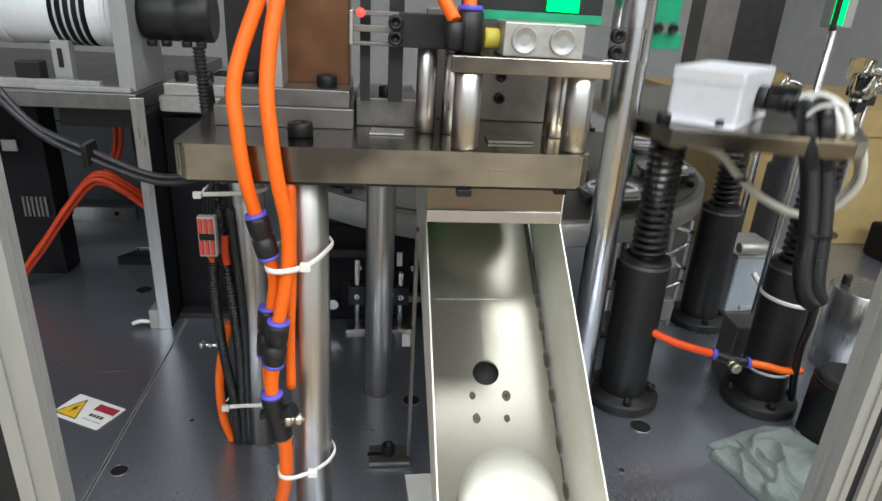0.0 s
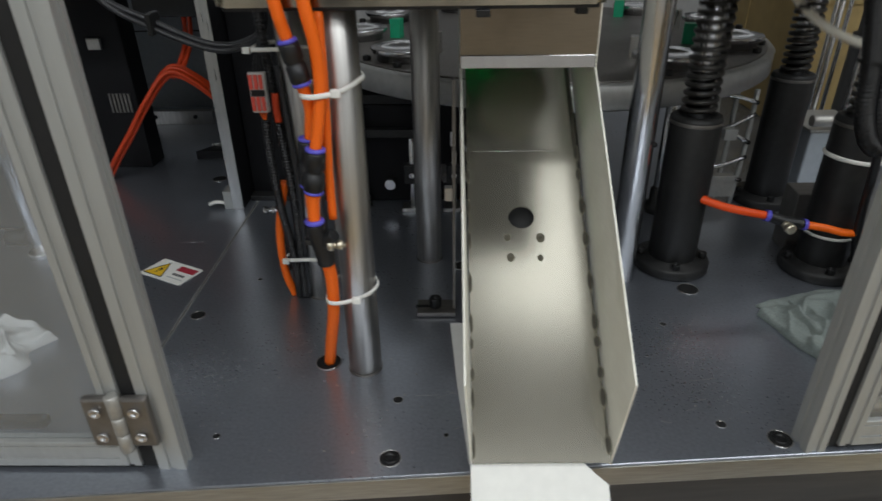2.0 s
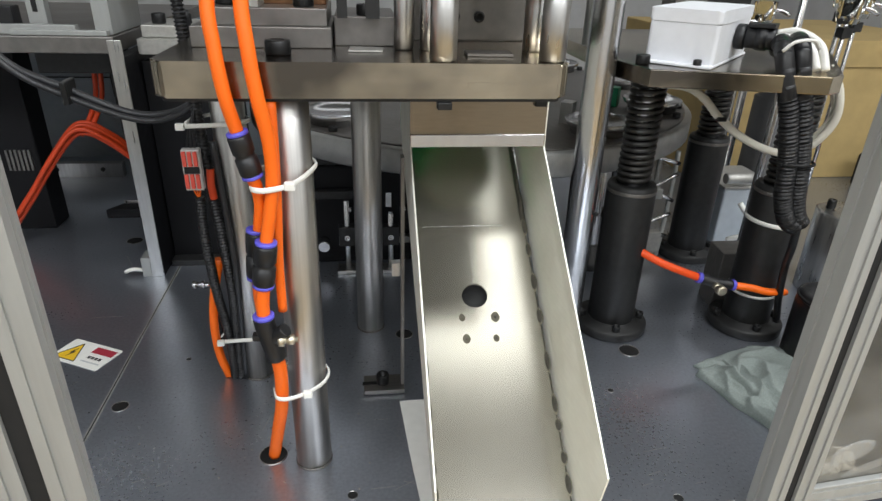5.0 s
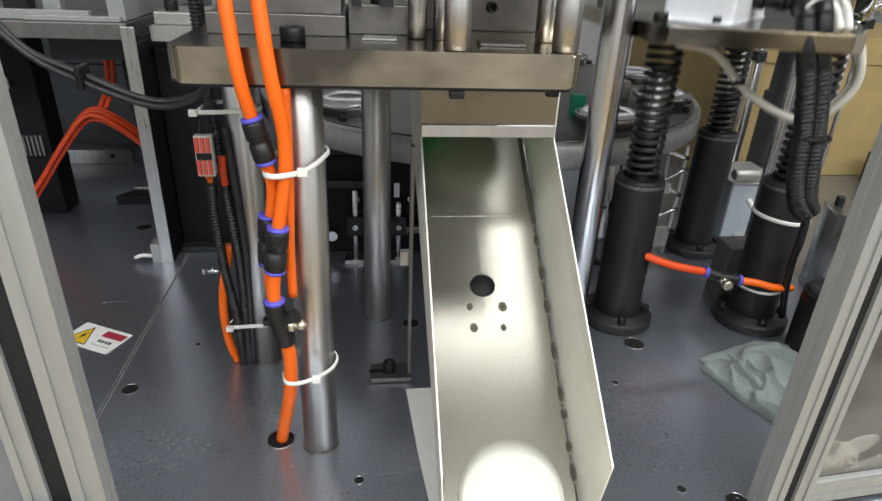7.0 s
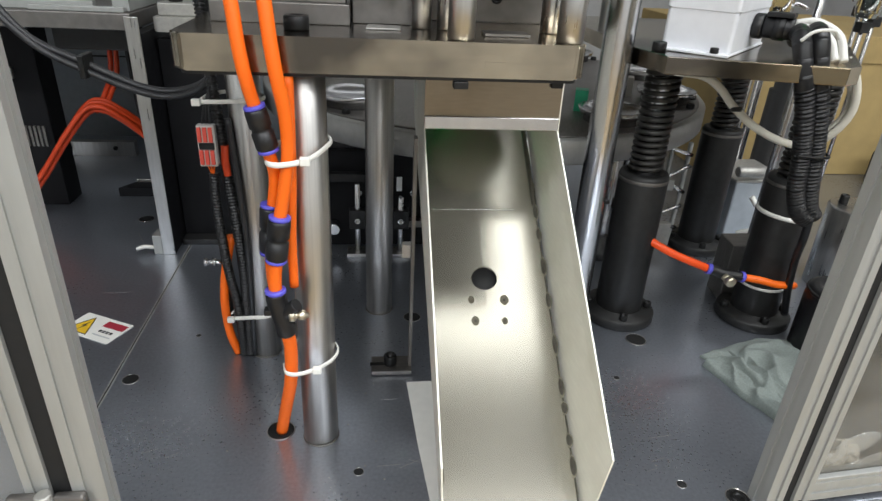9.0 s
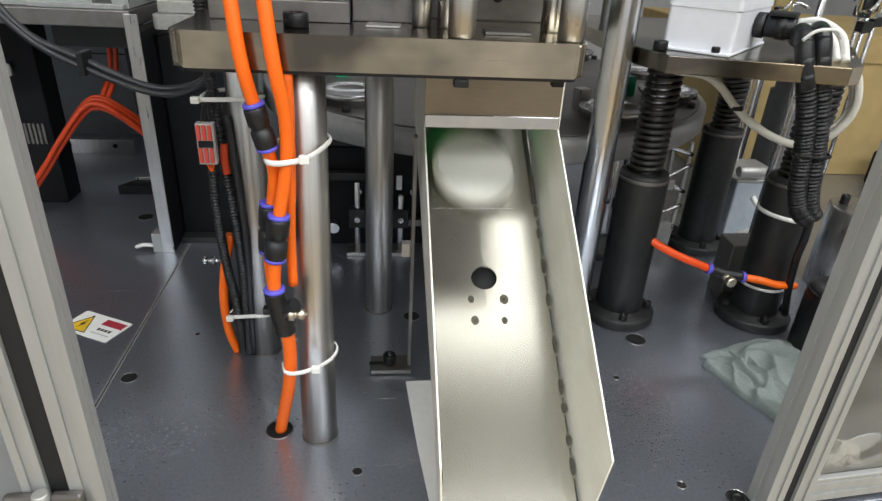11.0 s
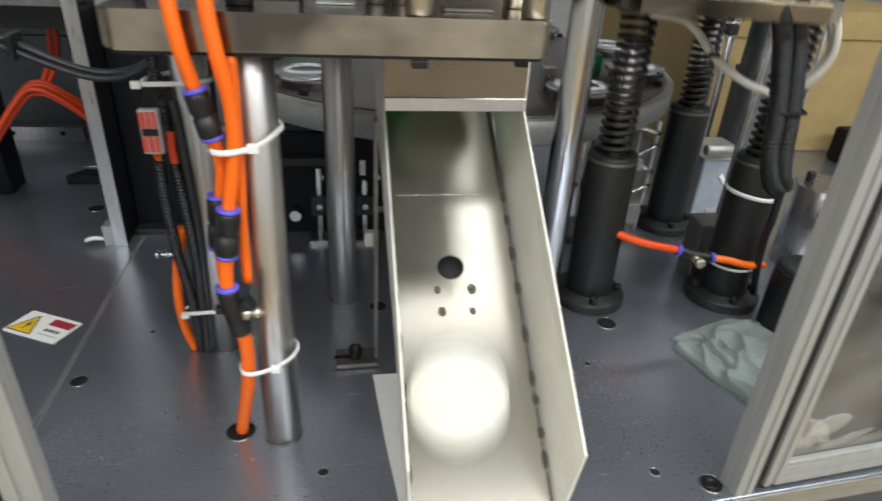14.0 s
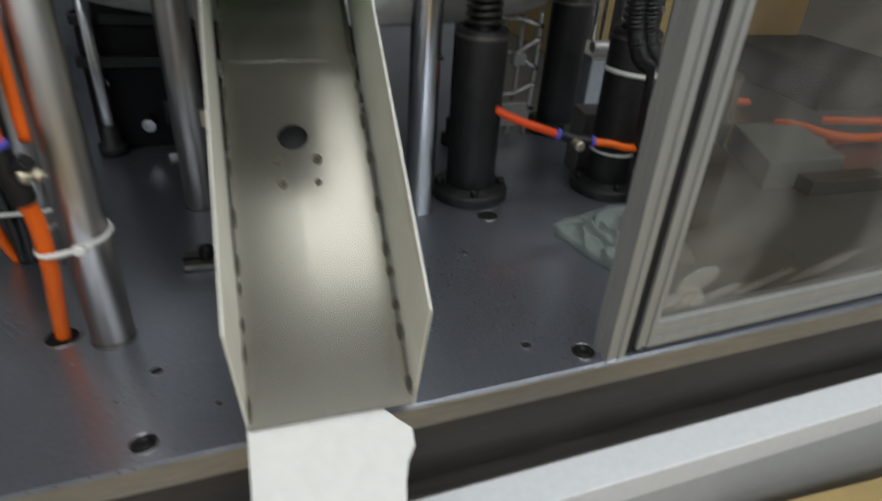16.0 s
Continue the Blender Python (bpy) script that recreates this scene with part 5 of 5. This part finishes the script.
def cloth(name, mat, corners, h, seed, label, dome=0.5, wob=0.006, rise=0.0, turns=6.2):
    """A crumpled rag lying on the table, over four corners."""
    bm = bmesh.new()
    n = 56
    rows = []
    p00, p10, p11, p01 = [Vector((*c, 0)) for c in corners]
    for i in range(n + 1):
        row = []
        for j in range(n + 1):
            u, v = i / n, j / n
            p = p00.lerp(p10, u).lerp(p01.lerp(p11, u), v)
            p.y += rise * math.sin(math.pi * u) * v
            p.x += wob * math.sin(9 * v + seed) + wob * noise.noise((u * 4, v * 4, seed))
            p.y += wob * math.sin(8 * u + seed * 2) + wob * noise.noise((u * 4, v * 4, seed + 9))
            edge = max(0.0, min(u, 1 - u, v, 1 - v) * 2) ** dome
            warp = noise.noise((u * 2.2, v * 2.2, seed))
            crease = 1 - abs(math.sin((u * 1.5 + v * 0.5 + 0.55 * warp) * turns))
            crease2 = 1 - abs(math.sin((v * 1.6 - u * 0.6 + 0.5 * warp) * 5.0 + 1))
            fold = 0.35 + 0.45 * crease ** 2 + 0.35 * crease2 ** 2 + 0.3 * abs(noise.noise((u * 5, v * 5, seed + 4)))
            row.append(bm.verts.new((p.x, p.y, 0.003 + h * edge * fold)))
        rows.append(row)
    for i in range(n):
        for j in range(n):
            f = bm.faces.new((rows[i][j], rows[i + 1][j], rows[i + 1][j + 1], rows[i][j + 1]))
            f.smooth = True
    rim = [rows[i][0] for i in range(n + 1)] + [rows[n][j] for j in range(1, n + 1)] + [rows[i][n] for i in range(n - 1, -1, -1)] + [rows[0][j] for j in range(n - 1, 0, -1)]
    low = [bm.verts.new((v.co.x, v.co.y, 0.0004)) for v in rim]
    for k in range(len(rim)):
        bm.faces.new((rim[k], rim[(k + 1) % len(rim)], low[(k + 1) % len(rim)], low[k]))
    bm.faces.new(low)
    return solid(name, bm, mat, label, "cloth" if label else "")


# ---- the drive unit on the far side ----


def left_machine():
    t = thing("drive_table", "grey steel raised drive table on dark legs", "table")
    part("top", box(-1.30, -0.435, 0.98, 1.65, 0.418, 0.446, 0.002), "block", t)
    part("leg", box(-0.4345, -0.412, 0.95, 1.60, 0.0, 0.417, 0.001), "black_paint", t, "black painted side plate")
    part("leg_edge", box(-0.4345, -0.412, 0.9465, 0.9498, 0.0, 0.445, 0.0008), "satin", t, "bright cut front edge")
    part("leg", box(-0.655, -0.635, 1.60, 1.64, 0.0, 0.417), "black_paint", t, "black painted side plate")
    part("leg", box(-1.28, -1.25, 1.0, 1.62, 0.0, 0.417), "black_paint", t, "black painted side plate")
    part("foot", box(-0.452, -0.4348, 0.948, 0.985, 0.0, 0.04, 0.001), "alu", t, "bright foot bracket")
    part("foot_clip", sweep([(-0.452, 0.955, 0.012), (-0.47, 0.95, 0.016), (-0.485, 0.952, 0.01)], 0.004, 8, 4), "nylon", t)
    part("strip", box(-0.60, -0.445, 0.985, 1.0, 0.4465, 0.455, 0.001), "alu", t)
    wall = thing("side_shield", "black painted shield plate with small screws", "shield")
    part("plate", box(-0.4085, -0.24, 1.02, 1.06, 0.0, 0.40, 0.001), "black_paint", wall)
    for z in (0.05, 0.35):
        part("screw", screw(bmesh.new(), -0.27, 1.0195, z, 0.006, -0.005, "y"), "black_bolt", wall, "black socket screw")
    part("flange", box(-0.4085, -0.24, 0.99, 1.0198, 0.0, 0.012, 0.001), "black_metal", wall)
    sh = solid("cover_block", prism(rounded(-0.405, -0.30, 1.0, 1.15, 0.006), 0.415, 0.44, 0.003), "alu_cast", "pale steel cover block with screws", "block")
    part("upper_block", box(-0.40, -0.29, 1.02, 1.14, 0.4405, 0.462, 0.002), "alu_cast", sh)
    for x in (-0.375, -0.33):
        part("screw", screw(bmesh.new(), x, 1.05, 0.462, 0.012, 0.018), "black_bolt", sh, "black socket screw")
    m = thing("servo_motor", "white cylindrical motor lying on the drive table", "motor")
    part("body", lathe([(0.056, -0.66), (0.060, -0.655), (0.060, -0.475), (0.056, -0.47)], 48, (0, 1.08, 0.575), "x"), "cabinet_white", m)
    part("end_cap", lathe([(0.040, -0.72), (0.058, -0.70), (0.062, -0.662), (0.062, -0.655)], 48, (0, 1.08, 0.575), "x"), "cabinet_white", m)
    part("label", lathe([(0.0606, -0.575), (0.0606, -0.515)], 48, (0, 1.08, 0.575), "x"), "black_paint", m, "dark worn rating label")
    for k in range(4):
        part("text_bar", lathe([(0.0609, -0.567 + 0.013 * k), (0.0612, -0.5665 + 0.013 * k), (0.0612, -0.5635 + 0.013 * k), (0.0609, -0.563 + 0.013 * k)], 48, (0, 1.08, 0.575), "x"), "cabinet_grey", m, "pale line of worn print")
    part("ring", lathe([(0.0605, -0.492), (0.0622, -0.491), (0.0622, -0.484), (0.0605, -0.483)], 48, (0, 1.08, 0.575), "x"), "cabinet_white", m, "raised white ring")
    part("base_bar", box(-0.70, -0.50, 1.0, 1.016, 0.4465, 0.462, 0.001), "alu", m, "flat bar under the motor")
    part("foot_slot", box(-0.575, -0.567, 1.0285, 1.0298, 0.480, 0.512), "dark_hole", m, "slot in the foot")
    part("flange", box(-0.468, -0.440, 1.0, 1.16, 0.447, 0.66, 0.001), "alu", m, "square flange plate")
    part("foot", box(-0.585, -0.555, 1.03, 1.05, 0.4465, 0.525, 0.001), "alu", m)
    part("terminal", box(-0.64, -0.60, 1.01, 1.04, 0.447, 0.49, 0.002), "black_plastic", m)
    k = thing("shaft_coupling", "dark ribbed shaft coupling beside the motor", "coupling")
    part("body", lathe([(0.042, -0.438), (0.046, -0.43), (0.046, -0.38), (0.043, -0.375), (0.046, -0.37), (0.046, -0.32), (0.040, -0.315)], 36, (0, 1.08, 0.575), "x"), "black_metal", k)
    for x in (-0.42, -0.395, -0.36, -0.335):
        part("screw", screw(bmesh.new(), x, 1.05, 0.532, 0.009, -0.01), "black_bolt", k, "black socket screw")
    b = thing("control_unit", "black control unit with rows of terminals", "control unit")
    part("body", box(-0.90, -0.712, 1.20, 1.27, 0.0, 0.40, 0.003), "black_paint", b)
    for i in range(6):
        part("terminal", box(-0.775 + 0.009 * i, -0.770 + 0.009 * i, 1.195, 1.1995, 0.14, 0.185), "block", b, "grey terminal")
    part("plug", box(-0.79, -0.76, 1.19, 1.1995, 0.285, 0.31, 0.002), "alu_cast", b)
    w = solid("rear_screen", box(-1.3, -0.3, 1.75, 1.76, 0.0, 0.41), "grey_box", "pale grey panel behind the drive table", "panel")
    part("seam", box(-1.3, -0.63, 1.7485, 1.7498, 0.235, 0.239), "dark_hole", w)
    rl = solid("cross_rail", box(-0.90, -0.68, 1.555, 1.58, 0.0, 0.04, 0.001), "satin", "bright cross rail with screws", "rail")
    for x in (-0.85, -0.73):
        part("screw", screw(bmesh.new(), x, 1.554, 0.024, 0.006, -0.005, "y"), "black_bolt", rl)
    solid("cable", sweep([(-0.60, 0.74, 0.58), (-0.52, 0.71, 0.505), (-0.47, 0.70, 0.447), (-0.409, 0.70, 0.416), (-0.339, 0.70, 0.385), (-0.292, 0.70, 0.380), (-0.245, 0.68, 0.40), (-0.228, 0.66, 0.44), (-0.23, 0.65, 0.52)], 0.0052), "grey_cable", "grey cable sagging between machine and station", "cable", "sagging cables")
    solid("cable", sweep([(-0.60, 0.73, 0.575), (-0.52, 0.70, 0.498), (-0.46, 0.69, 0.438), (-0.40, 0.69, 0.405), (-0.335, 0.69, 0.379), (-0.292, 0.69, 0.375), (-0.247, 0.675, 0.395), (-0.232, 0.655, 0.43)], 0.0042), "grey_cable", "grey cable sagging between machine and station", "cable", "sagging cables")
    solid("cable_tie", box(-0.406, -0.398, 0.678, 0.712, 0.397, 0.428, 0.002), "black_bolt", "black tie round the sagging cables", "cable tie")
    for dy, dz in ((0.0, 0.0), (0.014, 0.006), (0.004, 0.015), (-0.010, 0.010), (0.012, 0.018)):
        solid("air_hose", sweep([(-0.78, 1.12 + dy, 0.003 + dz), (-0.733, 1.10 + dy, 0.061 + dz), (-0.69, 1.10 + dy, 0.115 + dz), (-0.648, 1.10 + dy, 0.172 + dz), (-0.600, 1.115 + dy, 0.232 + dz), (-0.570, 1.12 + dy, 0.242 + dz), (-0.540, 1.13 + dy, 0.222 + dz), (-0.510, 1.15 + dy, 0.185 + dz), (-0.490, 1.17 + dy, 0.15)], 0.005), "red_tube", "red-orange air hose bundle under the drive table", "air hose", "red hoses")
    for dx in (0.0, 0.012):
        solid("air_hose", sweep([(-0.585 + dx, 1.13, 0.235), (-0.575 + dx, 1.16, 0.262), (-0.566 + dx, 1.19, 0.30), (-0.563 + dx, 1.20, 0.345), (-0.56 + dx, 1.21, 0.417)], 0.005), "red_tube", "red-orange air hose rising to the drive table", "air hose", "red hoses")
    solid("valve_block", box(-0.60, -0.47, 1.05, 1.12, 0.372, 0.4175, 0.003), "black_metal", "black valve block under the drive table", "valve block")
    hk = thing("stop_bracket", "low dark steel stop bracket on the table", "bracket", (-0.582, 1.266, 0))
    part("base", prism([(-0.040, -0.012), (0.040, -0.012), (0.040, 0.03), (-0.012, 0.03)], 0.0, 0.022, 0.001), "black_paint", hk)
    part("lip", box(-0.012, 0.040, 0.030, 0.034, 0.0, 0.028, 0.001), "satin", hk, "bright cut lip")
    solid("cable", sweep([(-0.535, 1.22, 0.417), (-0.532, 1.21, 0.33), (-0.525, 1.20, 0.24), (-0.515, 1.19, 0.18)], 0.005, 10), "black_plastic", "black cable dropping beside the red hoses", "cable")
    # seen through the left door
    r = thing("bright_rod", "bright rod standing between two small fittings", "rod", (-0.727, 0.748, 0))
    part("rod", rod(0.0125, 0, 0.42, seg=24), "chrome", r)
    part("ring", rod(0.022, 0.0, 0.012, seg=24), "chrome", r)
    for sx in (-0.075, 0.03):
        f = thing("small_fitting", "small dark screw fitting on the table", "fitting", (-0.727 + sx, 0.80, 0), "small fittings")
        part("body", rod(0.014, -0.02, 0.02, (0, 0, 0.014), "x", 16), "black_metal", f)
        part("tip", rod(0.009, 0.02, 0.03, (0, 0, 0.014), "x", 12), "chrome", f)
        part("base", box(-0.02, 0.02, -0.012, 0.012, 0, 0.004), "black_metal", f)
    solid("dark_strip", box(-0.56, -0.47, 0.31, 0.325, 0.0002, 0.012, 0.001), "black_metal", "short dark strip on the table", "strip")
    solid("cable", sweep([(-0.95, 0.86, 0.004), (-0.85, 0.855, 0.004), (-0.72, 0.875, 0.004)], 0.003, 8), "black_plastic", "thin black cable lying on the table", "cable")


def front_things():
    c = thing("cardboard_box", "open brown cardboard box in front of the machine", "carton", (0.79, -0.02, -0.9))
    part("body", box(-0.20, 0.35, -0.35, 0.19, 0.0, 0.722, 0.002), "tan", c)
    part("flap", prism([(-0.20, -0.36), (0.35, -0.36), (0.35, -0.35), (-0.20, -0.35)], 0.50, 0.72), "tan", c)


hall()
base()
guard_frames()
station()
chute()
paper_guide()
pads()
hoses()
sign()
spring_press()
turntable()
upper_right()
rag = cloth("rag", "cloth", ((0.560, 0.440), (0.66, 0.44), (0.74, 0.60), (0.505, 0.575)), 0.024, 2.0, "crumpled grey-green cotton rag on the table", 0.3, 0.003, 0.02, 4.6)
fold = cloth("folded_band", "cloth", ((0.545, 0.395), (0.600, 0.412), (0.560, 0.575), (0.492, 0.548)), 0.032, 6.3, "", 0.22, 0.003, 0.0, 2.4)
fold.parent = rag
tail = cloth("loose_corner", "cloth", ((0.545, 0.400), (0.585, 0.392), (0.600, 0.430), (0.556, 0.440)), 0.030, 3.1, "", 0.35, 0.002, 0.0, 3.0)
tail.parent = rag
cloth("paper_wipe", "white_cloth", ((0.545, 0.326), (0.602, 0.338), (0.622, 0.372), (0.566, 0.366)), 0.022, 7.7, "small crumpled white paper wipe behind the pane", 0.5, 0.006)
cloth("rag", "white_cloth", ((-0.69, 0.415), (-0.575, 0.405), (-0.565, 0.50), (-0.66, 0.525)), 0.050, 5.0, "crumpled white wiping rag on the table", 0.4, 0.010)
left_machine()
front_things()

# ---- what moves ----
# middle of each rise and of each fall of the lifting plate, in seconds
STROKES = ((0.02, 0.69), (1.42, 2.05), (2.83, 3.45), (4.22, 4.82), (5.60, 6.20), (6.97, 7.58), (8.39, 8.88), (9.79, 10.36), (11.18, 11.76), (12.58, 13.21), (13.97, 14.56), (15.37, 15.93))
REST = -0.016


def lift_keys():
    """(time, 0..1) of the lifting plate."""
    rows = []
    for up, down in STROKES:
        rows += [(up - 0.12, 0.0), (up, 0.5), (up + 0.12, 1.0), (down - 0.1, 1.0), (down, 0.5), (down + 0.1, 0.0)]
    return [(0.0, 0.44), *[r for r in rows if 0.05 < r[0] < 15.97], (16.0, 0.15)]


def motions():
    keys = lift_keys()
    for ob in LIFTED:
        o = Vector(ob.location)
        walk(ob, [(t, pose(o.x, o.y, o.z + REST + LIFT * u)) for t, u in keys])
    for ob, s in CONDUIT:
        walk(ob, [(t, pose(0, 0, (REST + LIFT * u) * (0.25 + 0.75 * s))) for t, u in keys])
    for ob, s in SPRINGS:
        walk(ob, [(t, pose(0, 0, 0.270 + (0.158 + LIFT * u) * s)) for t, u in keys])
    for ob in SWING:
        walk(ob, [(t, pose(0.529, 0.656, 0.118, 0, -14 * u, 0)) for t, u in keys])
    # the turntable turns one station while the plate is up
    rows, a = [(0.0, 0.0)], 0.0
    for m, _ in STROKES:
        if m + 0.5 < 16.0:
            rows += [(m + 0.06, a), (m + 0.46, a + 36.0)]
            a += 36.0
    rows.append((16.0, a))
    for ob in TABLE:
        walk(ob, [(t, pose(0.23, 1.24, 0.0, 0, 0, r)) for t, r in rows])
    # each pad waits in the duct, slides down, leaves the outlet and drops into the bin below
    lean = math.degrees(math.atan(SLOPE))
    spins = (0, 25, -30, 15, 60, -20, 40, -50, 10, 35, -15, 20)
    for k, (ob, T) in enumerate(zip(PADS, DROPS)):
        level = [pose(0.124, 0.64, 0.385 + 0.0192 * n, 0, 0, spins[k]) for n in range(4)]
        track = [(0.0, 0.725), (0.1, 0.652), (0.2, 0.510), (0.3, 0.352), (0.4, 0.200), (0.5, 0.050)]
        rows = []
        if T > 0.06:
            rows.append((0.0, level[min(3, k - 1)]))
            for n in range(1, k):
                rows += [(DROPS[n], level[min(3, k - n)]), (DROPS[n] + 0.2, level[min(3, k - n - 1)])]
            rows.append((T - 0.06, level[0]))
        for n, (dt, y) in enumerate(track):
            x = LANES[k] + 0.004 * math.sin(k * 2.3 + dt * 9)
            hop = (0.004, 0.007, 0.009, 0.004, 0.004, 0.004)[n]
            tip = (0, 9 * math.sin(k * 1.7), 8 * math.sin(k * 2.9), 3, -4, -8)[n]
            z = slide_z(y) + hop if y > 0.237 else 0.0195 + 0.52 * (y - 0.243) + 0.012
            rows.append((T + dt, pose(x, y, z, lean + tip, 0, spins[k])))
        rows += [(T + 0.6, pose(0.124, -0.10, -0.22, 20, 0, spins[k])), (T + 0.85, pose(0.10 + 0.02 * (k % 3), -0.10, -0.86 + 0.0182 * k, 0, 0, spins[k])), (16.0, pose(0.10 + 0.02 * (k % 3), -0.10, -0.86 + 0.0182 * k, 0, 0, spins[k]))]
        rows = [r for r in rows if 0.0 <= r[0] <= 16.0]
        if rows[0][0] > 0.0:
            y = 0.347
            rows.insert(0, (0.0, pose(0.128, y, slide_z(max(y, 0.2)) + 0.004, lean, 0, 0)))
        seen, keep = set(), []
        for r in rows:
            if frame(r[0]) not in seen:
                seen.add(frame(r[0]))
                keep.append(r)
        walk(ob, keep)


motions()
